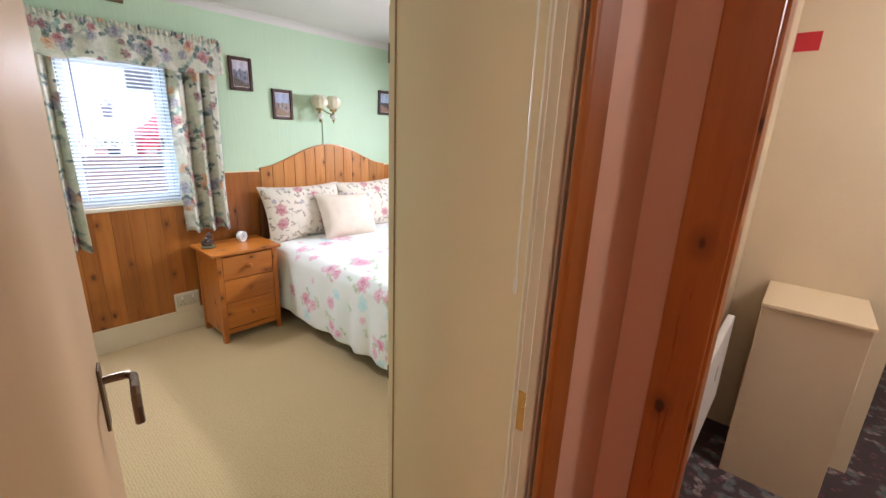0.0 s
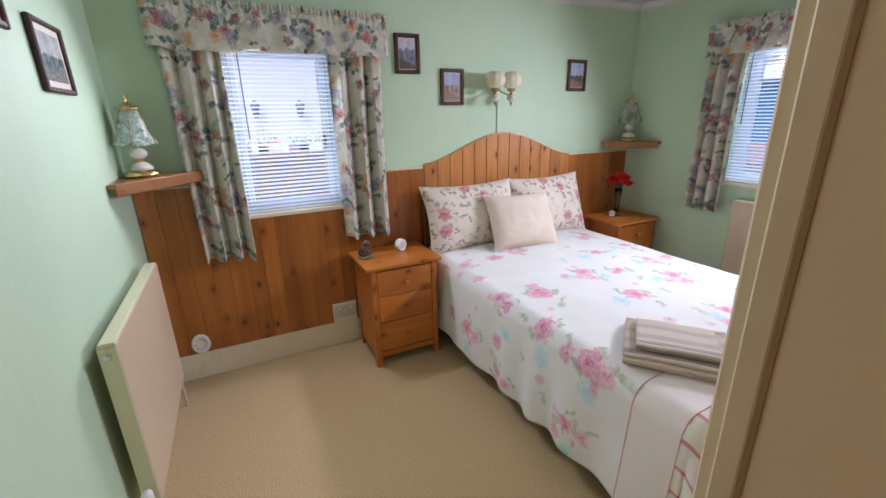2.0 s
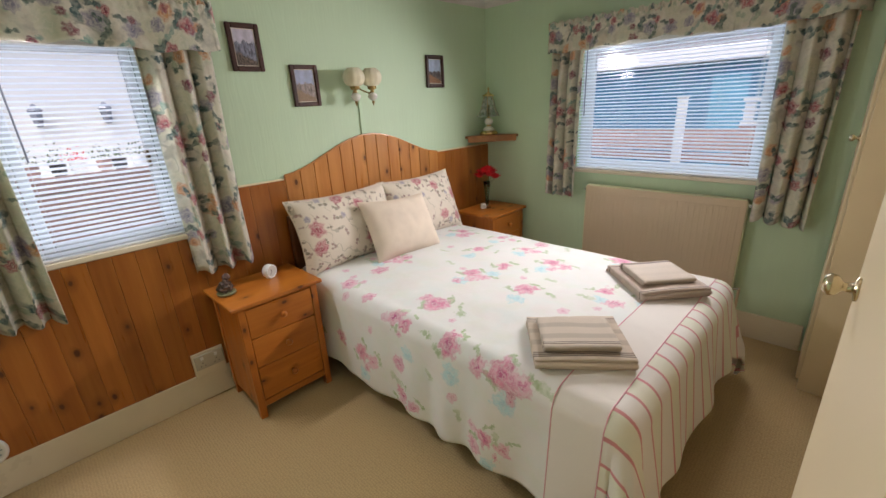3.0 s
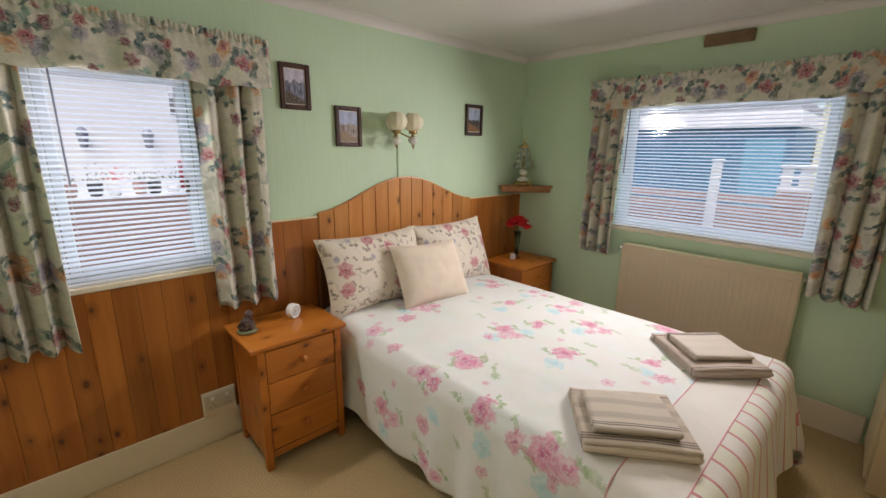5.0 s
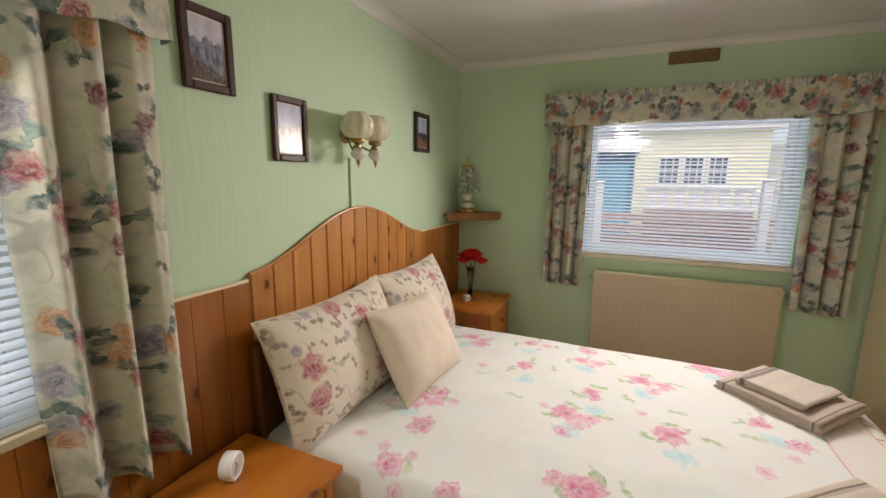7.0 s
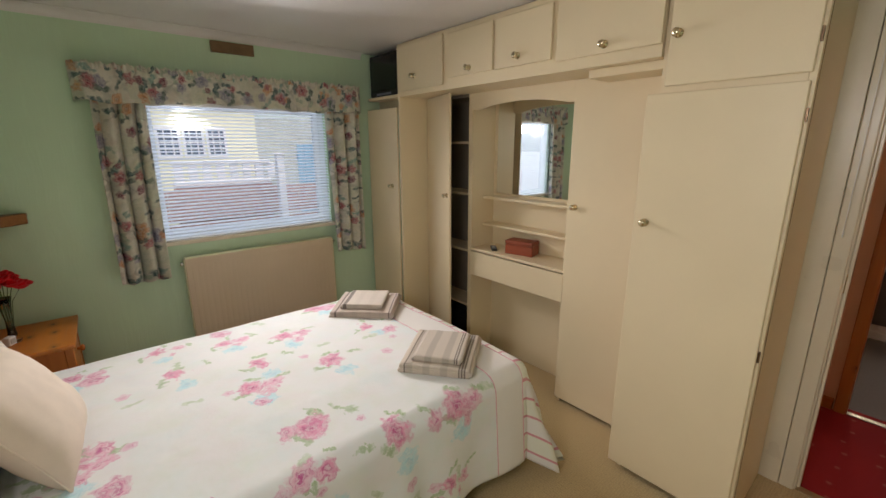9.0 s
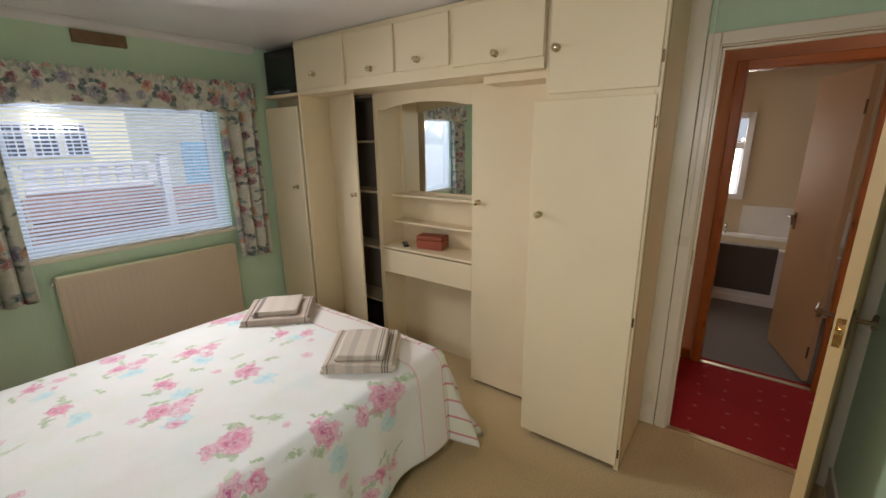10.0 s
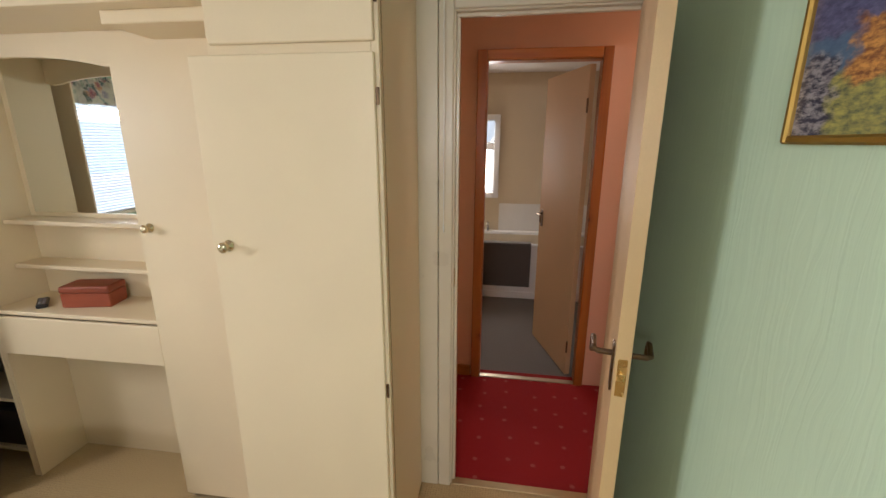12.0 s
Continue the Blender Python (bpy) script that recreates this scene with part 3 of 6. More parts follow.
# Windows: frame, sash, pane, sill, with a venetian blind
def window(name, axis, at, out, a0, a1, z0, z1, label, sash):
    """out: the way to the outside, +1 or -1 along the axis."""
    w = tagged(part(name, frame_bm(axis, at + out * 0.035, a0, a1, z0, z1, 0.042, out * 0.045), UPVC), label, "window", kind="structure")
    for s0, s1 in sash:
        part("sash", frame_bm(axis, at + out * 0.028, s0, s1, z0 + 0.034, z1 - 0.034, 0.038, out * 0.04, 0.005), UPVC, w)
        p = (s0 + 0.038, s1 - 0.038, z0 + 0.072, z1 - 0.072)
        lo, hi = sorted((at + out * 0.046, at + out * 0.050))
        pane = part("pane", block(lo, hi, p[0], p[1], p[2], p[3]) if axis == "x" else block(p[0], p[1], lo, hi, p[2], p[3]), GLASS, w)
        pane.visible_shadow = False
    lo, hi = sorted((at + out * 0.034, at - out * 0.03))
    sill = block(lo, hi, a0 - 0.02, a1 + 0.02, z0 - 0.022, z0 + 0.004, 0.004) if axis == "x" else block(a0 - 0.02, a1 + 0.02, lo, hi, z0 - 0.022, z0 + 0.004, 0.004)
    part("window_sill", sill, TRIM, w, "cream painted sill")
    return w


win1 = window("window_1", "x", WX, -1, *W1, "small white plastic casement window behind a blind", [(0.985, 1.485)])
win2 = window("window_2", "y", NY, 1, *W2, "wide white plastic window behind a venetian blind", [(W2[0] + 0.045, W2[1] - 0.045)])
hb = block(WX - 0.028, WX - 0.010, 1.44, 1.455, 1.30, 1.38, 0.003)
box(hb, WX - 0.012, WX - 0.006, 1.438, 1.457, 1.33, 1.35, 0.002)
part("window_handle", hb, BRONZE, win1, "bronze casement handle")


def blind(axis, at, inward, a0, a1, z0, z1, wand_at, label):
    mid = (a0 + a1) / 2
    c = at + inward * 0.008
    base = (c, mid, z1) if axis == "x" else (mid, c, z1)
    b = thing("venetian_blind", base, label, "blind")

    def slab(d0, d1, p0, p1, q0, q1, bev=0.0):
        lo, hi = sorted((c + inward * d0, c + inward * d1))
        return block(lo, hi, p0, p1, q0, q1, bev) if axis == "x" else block(p0, p1, lo, hi, q0, q1, bev)

    part("headrail", slab(-0.013, 0.013, a0, a1, z1 - 0.026, z1, 0.002), WHITE, b)
    part("bottom_rail", slab(-0.012, 0.012, a0, a1, z0, z0 + 0.012, 0.003), WHITE, b)
    # one slat, slightly cupped and tilted, shared by all
    tilt, half = radians(20), 0.0125
    bm = bmesh.new()
    prof = []
    for k in range(5):
        s = -1 + k / 2
        d, h = s * half, 0.0022 * (1 - s * s)
        prof.append((d * math.cos(tilt) - h * math.sin(tilt), -d * math.sin(tilt) + h * math.cos(tilt)))
    rows = []
    for p in (a0 + 0.004, a1 - 0.004):
        rows.append([bm.verts.new((inward * d, p, h) if axis == "x" else (p, inward * d, h)) for d, h in prof])
    for k in range(4):
        bm.faces.new((rows[0][k], rows[0][k + 1], rows[1][k + 1], rows[1][k]))
    me = mesh_of(bm, "slat", SLAT, True)
    count = int((z1 - z0 - 0.06) / 0.0215)
    for k in range(count + 1):
        ob = new("slat", me)
        ob.location = (c, 0, z0 + 0.028 + k * (z1 - z0 - 0.062) / count) if axis == "x" else (0, c, z0 + 0.028 + k * (z1 - z0 - 0.062) / count)
        ob.parent = b
        ob.matrix_parent_inverse = world_of(b).inverted()
    for p in (a0 + 0.09, a1 - 0.09):
        for d in (-0.0135, 0.0135):
            pos = [(c + inward * d, p, zz) if axis == "x" else (p, c + inward * d, zz) for zz in (z0 + 0.01, z1 - 0.02)]
            part("ladder_cord", tube(bmesh.new(), pos, 0.0008, 5), WHITE, b)
    top = (c + inward * 0.02, wand_at, z1 - 0.02) if axis == "x" else (wand_at, c + inward * 0.02, z1 - 0.02)
    part("tilt_wand", tube(bmesh.new(), [top, (top[0], top[1], z1 - 0.46)], 0.0035, 7), GREYROD, b, "clear grey tilt wand")
    return b


GREYROD = plain("grey_rod", (0.25, 0.27, 0.32), 0.2)
blind("x", WX, 1, W1[0] + 0.004, W1[1] - 0.004, W1[2] + 0.006, W1[3] - 0.03, W1[0] + 0.10, "white venetian blind, slats open, over the small window")
blind("y", NY, -1, W2[0] + 0.004, W2[1] - 0.004, W2[2] + 0.006, W2[3] - 0.03, W2[0] + 0.05, "white venetian blind, slats open, over the wide window")


# Curtains
def curtain(axis, at, inward, top, bottom, z_top, z_bot, seed, label, pleats=5):
    """top and bottom: where the gathered cloth spans the wall at its top and hem."""
    rnd = random.Random(seed)
    ph = [rnd.uniform(0, 6.28) for _ in range(4)]

    def fn(u, v):
        a = top[0] + (top[1] - top[0]) * u
        b = bottom[0] + (bottom[1] - bottom[0]) * u
        s = v ** 0.7
        p = a * (1 - s) + b * s
        amp = 0.028 + 0.022 * v
        d = 0.058 + amp * (2.0 * abs(math.sin(pleats * 3.14 * u + ph[0] + 0.3 * math.sin(3 * v + ph[1]))) ** 0.8 - 1.0) + 0.006 * math.sin(pleats * 11.3 * u + ph[2] + 2 * v)
        p += 0.010 * math.sin(pleats * 6.28 * u + ph[3]) * v
        z = z_top + (z_bot - z_top) * v + (0.012 * math.sin(pleats * 6.28 * u + ph[1]) - 0.02 * u * (seed % 2)) * v
        c = at + inward * d
        return (c, p, z) if axis == "x" else (p, c, z)

    width = abs(bottom[1] - bottom[0]) * 1.35
    ob = cloth("curtain", fn, 70, 40, width, z_top - z_bot, CURTAIN, None, 0.003)
    return tagged(ob, label, "curtain", "floral curtains")


def valance(axis, at, inward, a0, a1, z_top, z_bot, seed, label):
    n = (a1 - a0) * 17
    rnd = random.Random(seed)
    ph = [rnd.uniform(0, 6.28) for _ in range(3)]

    def fn(u, v):
        # the cloth returns to the wall at both ends
        length = a1 - a0
        p = a0 + length * u
        wave = 0.011 * math.sin(6.28 * n * u / 3.3 + 1.7 * math.sin(9 * u + ph[0])) * (0.25 + 0.75 * v)
        small = 0.004 * math.sin(6.28 * n * u * 1.9 + ph[1]) * max(0.0, 1 - v / 0.3)
        end = min(u, 1 - u) / 0.03
        d = 0.012 + (0.085 + 0.02 * v + wave + small) * min(1.0, max(0.0, end)) ** 0.5
        z = z_top + (z_bot - z_top) * v + 0.010 * math.sin(11 * u + ph[2]) * v + 0.006 * math.sin(6.28 * n * u / 3.3) * v
        if v < 0.08:
            z += 0.006 * math.sin(6.28 * n * u)
        c = at + inward * d
        return (c, p, z) if axis == "x" else (p, c, z)

    def head(u, v):
        p = fn(u, 0.02)
        d = 0.0035 + 0.003 * math.sin(6.28 * n * 3.1 * u)
        z = p[2] + 0.014 - 0.030 * v + 0.003 * math.sin(6.28 * n * 3.1 * u) * (1 - v)
        return (p[0] + inward * d, p[1], z) if axis == "x" else (p[0], p[1] + inward * d, z)

    ob = cloth("valance", fn, int((a1 - a0) * 260), 14, (a1 - a0) * 1.15, z_top - z_bot, CURTAIN, None, 0.003)
    cloth("heading", head, int((a1 - a0) * 320), 3, (a1 - a0) * 1.5, 0.03, CURTAIN, ob, 0.003, "tightly gathered heading")
    return tagged(ob, label, "valance")


curtain("x", WX, 1, (0.69, 0.96), (0.72, 0.965), 1.93, 0.735, 1, "short floral cotton curtain hung beside the small window", 3)
curtain("x", WX, 1, (1.485, 1.80), (1.505, 1.80), 1.93, 0.745, 2, "short floral cotton curtain hung beside the bedside table", 3)
valance("x", WX, 1, 0.655, 1.855, 2.005, 1.795, 3, "gathered floral cotton valance over the small window")
curtain("y", NY, -1, (-2.27, -2.03), (-2.30, -2.06), 1.93, 0.785, 4, "short floral cotton curtain near the corner shelf", 3)
curtain("y", NY, -1, (-0.97, -0.69), (-0.945, -0.70), 1.93, 0.785, 5, "short floral cotton curtain near the tall wardrobe", 3)
valance("y", NY, -1, -2.34, -0.66, 1.985, 1.805, 6, "gathered floral cotton valance over the wide window")


# Wall vents of stained wood
def wall_vent(axis, at, inward, a0, a1, z0, z1):
    def slab(d0, d1, p0, p1, q0, q1):
        lo, hi = sorted((at + inward * d0, at + inward * d1))
        return block(lo, hi, p0, p1, q0, q1, 0.003) if axis == "x" else block(p0, p1, lo, hi, q0, q1, 0.003)
    v = thing("wall_vent", (at, a0, z0) if axis == "x" else (a0, at, z0), "brown wooden vent cover high on the wall", "vent", "wall vents")
    part("cover", slab(0, 0.022, a0, a1, z0, z1), VENT, v)
    m = (z0 + z1) / 2
    for p in (a0 + 0.03, a1 - 0.03):
        part("screw", slab(0.022, 0.025, p - 0.004, p + 0.004, m - 0.004, m + 0.004), BRONZE, v)


wall_vent("x", WX, 1, 1.09, 1.34, 2.135, 2.198)
wall_vent("y", NY, -1, -1.65, -1.40, 2.132, 2.197)


# Radiators
def radiator(axis, at, inward, a0, a1, z0, z1, gap, label, valve_end, fluted=True):
    mid = (a0 + a1) / 2

    def slab(d0, d1, p0, p1, q0, q1, bev=0.0, seg=1):
        lo, hi = sorted((at + inward * d0, at + inward * d1))
        return block(lo, hi, p0, p1, q0, q1, bev, seg) if axis == "x" else block(p0, p1, lo, hi, q0, q1, bev, seg)

    def spot(d, p, z):
        return (at + inward * d, p, z) if axis == "x" else (p, at + inward * d, z)

    r = thing("radiator", spot(0, mid, z0), label, "radiator", "panel radiators")
    body = slab(gap, gap + 0.052, a0, a1, z0, z1, 0.006, 2)
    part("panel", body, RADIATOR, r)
    n = int((a1 - a0 - 0.06) / 0.033) if fluted else 0
    for k in range(n):
        p = a0 + 0.045 + k * (a1 - a0 - 0.09) / (n - 1)
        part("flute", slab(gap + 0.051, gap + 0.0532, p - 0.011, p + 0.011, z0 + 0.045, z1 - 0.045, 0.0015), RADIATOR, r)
    part("top_grille", slab(gap + 0.004, gap + 0.048, a0 + 0.004, a1 - 0.004, z1 - 0.004, z1 + 0.004, 0.002), RADSIDE, r)
    for p in (a0, a1):
        s = 1 if p == a1 else -1
        part("side_cover", slab(gap + 0.002, gap + 0.050, min(p, p + s * 0.004), max(p, p + s * 0.004), z0 + 0.012, z1 - 0.012, 0.001), RADSIDE, r)
        part("plug", turned([(0.009, 0), (0.011, 0.004), (0.011, 0.014), (0.007, 0.018)], spot(gap + 0.026, p + (0.004 if s > 0 else -0.022), z1 - 0.035), 12, "y" if axis == "x" else "x"), CHROME, r)
    for p in (a0 + 0.14, a1 - 0.14):
        part("bracket", slab(0.0, gap + 0.002, p - 0.015, p + 0.015, z0 + 0.06, z1 - 0.06), RADSIDE, r)
    for p, s in ((a0, -1), (a1, 1)):
        v = part("valve", tube(bmesh.new(), [spot(gap + 0.026, p, z0 + 0.03), spot(gap + 0.026, p + s * 0.035, z0 + 0.03)], 0.009, 10), CHROME, r)
        if p == valve_end:
            part("valve_cap", turned([(0.013, 0), (0.017, 0.006), (0.017, 0.045), (0.013, 0.055), (0.002, 0.058)], spot(gap + 0.026, p + s * 0.035, z0 + 0.035), 16), WHITE, v, "white ribbed valve cap")
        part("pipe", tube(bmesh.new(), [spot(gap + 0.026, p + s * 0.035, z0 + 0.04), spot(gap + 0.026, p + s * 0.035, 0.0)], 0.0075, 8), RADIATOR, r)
    return r


radiator("y", SY, 1, -2.65, -1.81, 0.205, 0.832, 0.036, "cream panel radiator on the green wall", -1.81, False)
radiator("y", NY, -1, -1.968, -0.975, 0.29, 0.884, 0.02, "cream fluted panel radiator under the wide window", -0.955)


# Pictures
def framed(axis, at, inward, a0, a1, z0, z1, rim, wood_mat, art, label, mount=0.005, tilt=0.0):
    mid, mz = (a0 + a1) / 2, (z0 + z1) / 2
    f = thing("picture", (at, mid, z0) if axis == "x" else (mid, at, z0), label, "picture", "framed pictures")
    part("frame", frame_bm(axis, at + inward * 0.002, a0, a1, z0, z1, rim, inward * 0.018, 0.004), wood_mat, f)

    def slab(d0, d1, e):
        lo, hi = sorted((at + inward * d0, at + inward * d1))
        p = (a0 + e, a1 - e, z0 + e, z1 - e)
        return block(lo, hi, *p) if axis == "x" else block(p[0], p[1], lo, hi, p[2], p[3])

    if mount:
        part("mount", slab(0.003, 0.009, rim - 0.002), MOUNT, f)
    e = rim + mount

    def fn(u, v):
        a = a0 + e + (a1 - a0 - 2 * e) * u
        z = z0 + e + (z1 - z0 - 2 * e) * v
        c = at + inward * 0.0105
        return (c, a, z) if axis == "x" else (a, c, z)
    cloth("print", fn, 2, 2, 1, 1, art, f)
    return f


SEA = picture("print_sea", (0.44, 0.42, 0.52), (0.30, 0.31, 0.42), (0.03, 0.03, 0.03), (0.22, 0.17, 0.15), 0.66)
LIGHTHOUSE = picture("print_headland", (0.32, 0.36, 0.52), (0.46, 0.38, 0.36), (0.36, 0.25, 0.18), (0.24, 0.17, 0.11), 0.58)
COVE = picture("print_cove", (0.30, 0.36, 0.50), (0.12, 0.10, 0.10), (0.36, 0.16, 0.08), (0.16, 0.10, 0.06), 0.5)
GREYSEA = picture("print_grey_sea", (0.40, 0.42, 0.42), (0.22, 0.26, 0.28), (0.12, 0.13, 0.12), (0.30, 0.30, 0.28), 0.55)


def painted_coast(name):
    """Dabbed oils: violet sky, blue sea, a lit rock stack and its reflection in yellow water."""
    n = Net(name, 0.35)
    uv = n.node("UVMap").outputs[0]
    x, y, _ = n.split(uv)
    dab = n.noise(n.vec("MULTIPLY", uv, (1.0, 1.7, 1.0)), 13.0, 4, 0.7)
    rag = n.math("MULTIPLY_ADD", n.noise(uv, 6.0, 4), 0.36, -0.18)
    yy, xx = n.math("ADD", y, rag), n.math("ADD", x, rag)
    c = n.mix(n.step(dab, 0.35, 0.65), (0.035, 0.04, 0.11), (0.13, 0.13, 0.25))
    c = n.mix(n.step(yy, 0.66, 0.70, 1, 0), c, n.mix(dab, (0.03, 0.07, 0.16), (0.12, 0.20, 0.30)))
    water = n.mix(n.step(dab, 0.35, 0.65), (0.10, 0.12, 0.07), (0.40, 0.36, 0.10))
    c = n.mix(n.step(yy, 0.36, 0.44, 1, 0), c, water)
    stack = n.math("MULTIPLY", n.step(n.math("ABSOLUTE", n.math("SUBTRACT", xx, 0.42)), 0.20, 0.26, 1, 0), n.step(n.math("ABSOLUTE", n.math("SUBTRACT", yy, 0.56)), 0.20, 0.24, 1, 0))
    c = n.mix(stack, c, n.mix(n.step(dab, 0.40, 0.62), (0.20, 0.07, 0.03), (0.62, 0.30, 0.08)))
    near = n.math("MULTIPLY", n.step(xx, 0.70, 0.76), n.step(yy, 0.52, 0.58, 1, 0))
    c = n.mix(near, c, n.mix(n.step(dab, 0.42, 0.6), (0.03, 0.03, 0.06), (0.30, 0.28, 0.30)))
    n.color(c)
    n.bump(dab, 0.15, 0.001)
    return n.mat


COAST = painted_coast("painted_coast")
framed("x", WX, 1, 1.906, 2.070, 1.717, 1.943, 0.024, FRAME, SEA, "dark wooden frame with a photograph of a rocky sea shore")
framed("x", WX, 1, 2.210, 2.379, 1.532, 1.755, 0.023, FRAME, LIGHTHOUSE, "dark wooden frame with a photograph of a lighthouse headland")
framed("x", WX, 1, 3.266, 3.446, 1.622, 1.842, 0.025, FRAME, COVE, "dark wooden frame with a photograph of a cove")
framed("y", SY, 1, -2.42, -2.14, 1.567, 1.787, 0.016, FRAME, GREYSEA, "thin dark frame with a grey sea picture beside the corner", 0.02)
framed("y", SY, 1, -1.98, -1.81, 1.71, 1.95, 0.018, FRAME, SEA, "dark wooden picture frame on the green wall")
framed("y", SY, 1, -1.45, -1.16, 1.705, 1.955, 0.022, FRAME, GREYSEA, "wooden framed seascape on the green wall", 0.015)
framed("y", SY, 1, -1.10, -0.787, 1.545, 1.78, 0.014, GILT, COAST, "gilt framed painting of a rocky coast at sunset", 0.0)


# Pine cladding: boards are pieces of the wall
clad = tagged(part("trim_cladding", block(WX, WX + 0.004, SY + 0.005, NY - 0.005, 0.167, 0.90), PINE_DARK), "honey pine tongue and groove cladding with an arched bed head", "wall cladding", kind="structure")
HB0, HB1 = 2.07, 3.33


def clad_top(y):
    if W1[0] - 0.02 < y < W1[1] + 0.02:
        return W1[2] - 0.022
    if HB0 < y < HB1:
        u = abs(y - (HB0 + HB1) / 2) / ((HB1 - HB0) / 2)
        return 1.155 + 0.182 * (0.5 + 0.5 * math.cos(math.pi * u)) ** 0.85
    return 1.135 if y < HB0 else 1.150


def board(y0, y1, z0, x0, x1, c):
    """A board with chamfered long edges, its top cut to the line of the cladding."""
    bm = bmesh.new()
    prof = [(x0, y0), (x1 - c, y0), (x1, y0 + c), (x1, y1 - c), (x1 - c, y1), (x0, y1)]
    lo = [bm.verts.new((x, y, z0)) for x, y in prof]
    e = 1e-3
    hi = [bm.verts.new((x, y, clad_top(min(max(y, y0 + e), y1 - e)))) for x, y in prof]
    for k in range(6):
        j = (k + 1) % 6
        bm.faces.new((lo[k], lo[j], hi[j], hi[k]))
    bm.faces.new(lo[::-1])
    bm.faces.new(hi)
    bmesh.ops.recalc_face_normals(bm, faces=bm.faces)
    return bm


edges = [SY + 0.006]
marks = [W1[0] - 0.02, W1[1] + 0.02, HB0, HB1, NY - 0.006]
for m in marks:
    n = max(1, round((m - edges[-1]) / 0.096))
    s = edges[-1]
    edges += [s + (m - s) * (k + 1) / n for k in range(n)]
for y0, y1 in zip(edges, edges[1:]):
    proud = 0.020 if HB0 - 0.01 < y0 < HB1 - 0.02 else 0.014
    head = proud > 0.015
    part("board", board(y0 + 0.0003, y1 - 0.0003, 0.166, WX + 0.0045, WX + proud, 0.005 if head else 0.0015), PINE_LIGHT if head else PINE, clad)


def cap_strip(y0, y1, n):
    bm = bmesh.new()
    pts = [(WX + 0.010, y0 + (y1 - y0) * k / n) for k in range(n + 1)]
    tube(bm, [(x, y, clad_top(min(max(y, y0 + 0.002), y1 - 0.002)) + 0.003) for x, y in pts], 0.0065, 6)
    return bm


for y0, y1, n in ((SY + 0.01, W1[0] - 0.03, 1), (W1[1] + 0.03, HB0 - 0.005, 1), (HB0 + 0.004, HB1 - 0.004, 24), (HB1 + 0.005, NY - 0.01, 1)):
    part("cap", cap_strip(y0, y1, n), CREAM if n == 1 else PINE_LIGHT, clad, "pale capping strip")


# Corner shelves, triangular
def corner_shelf(cx, cy, sx, sy, lx, ly, z, label):
    s = thing("corner_shelf", (cx, cy, z), label, "shelf", "corner shelves")
    bm = bmesh.new()
    pts = [(cx + sx * 0.015, cy + sy * 0.002), (cx + sx * lx, cy + sy * 0.002), (cx + sx * lx, cy + sy * 0.03), (cx + sx * 0.045, cy + sy * ly), (cx + sx * 0.015, cy + sy * ly)]
    lo = [bm.verts.new((x, y, z - 0.018)) for x, y in pts]
    hi = [bm.verts.new((x, y, z)) for x, y in pts]
    for k in range(5):
        j = (k + 1) % 5
        bm.faces.new((lo[k], lo[j], hi[j], hi[k]))
    bm.faces.new(lo)
    bm.faces.new(hi)
    bmesh.ops.recalc_face_normals(bm, faces=bm.faces)
    part("board", bm, PINE_SHELF, s)
    a, b = Vector((cx + sx * lx, cy + sy * 0.03, 0)), Vector((cx + sx * 0.045, cy + sy * ly, 0))
    d = (b - a).normalized()
    nrm = Vector((d.y, -d.x, 0))
    if nrm.dot(Vector((sx, sy, 0))) < 0:
        nrm = -nrm
    bm = bmesh.new()
    q = [a - nrm * 0.018, a + nrm * 0.004, b + nrm * 0.004, b - nrm * 0.018]
    lo = [bm.verts.new((p.x, p.y, z - 0.052)) for p in q]
    hi = [bm.verts.new((p.x, p.y, z + 0.002)) for p in q]
    for k in range(4):
        j = (k + 1) % 4
        bm.faces.new((lo[k], lo[j], hi[j], hi[k]))
    bm.faces.new(lo)
    bm.faces.new(hi)
    bmesh.ops.recalc_face_normals(bm, faces=bm.faces)
    bmesh.ops.bevel(bm, geom=bm.edges[:], offset=0.004, segments=1, affect="EDGES")
    part("front_edge", bm, PINE_SHELF, s)
    return s


corner_shelf(WX, SY, 1, 1, 0.42, 0.36, 1.222, "brown pine corner shelf by the small window")
corner_shelf(WX, NY, 1, -1, 0.33, 0.31, 1.238, "brown pine corner shelf above the bedside table")


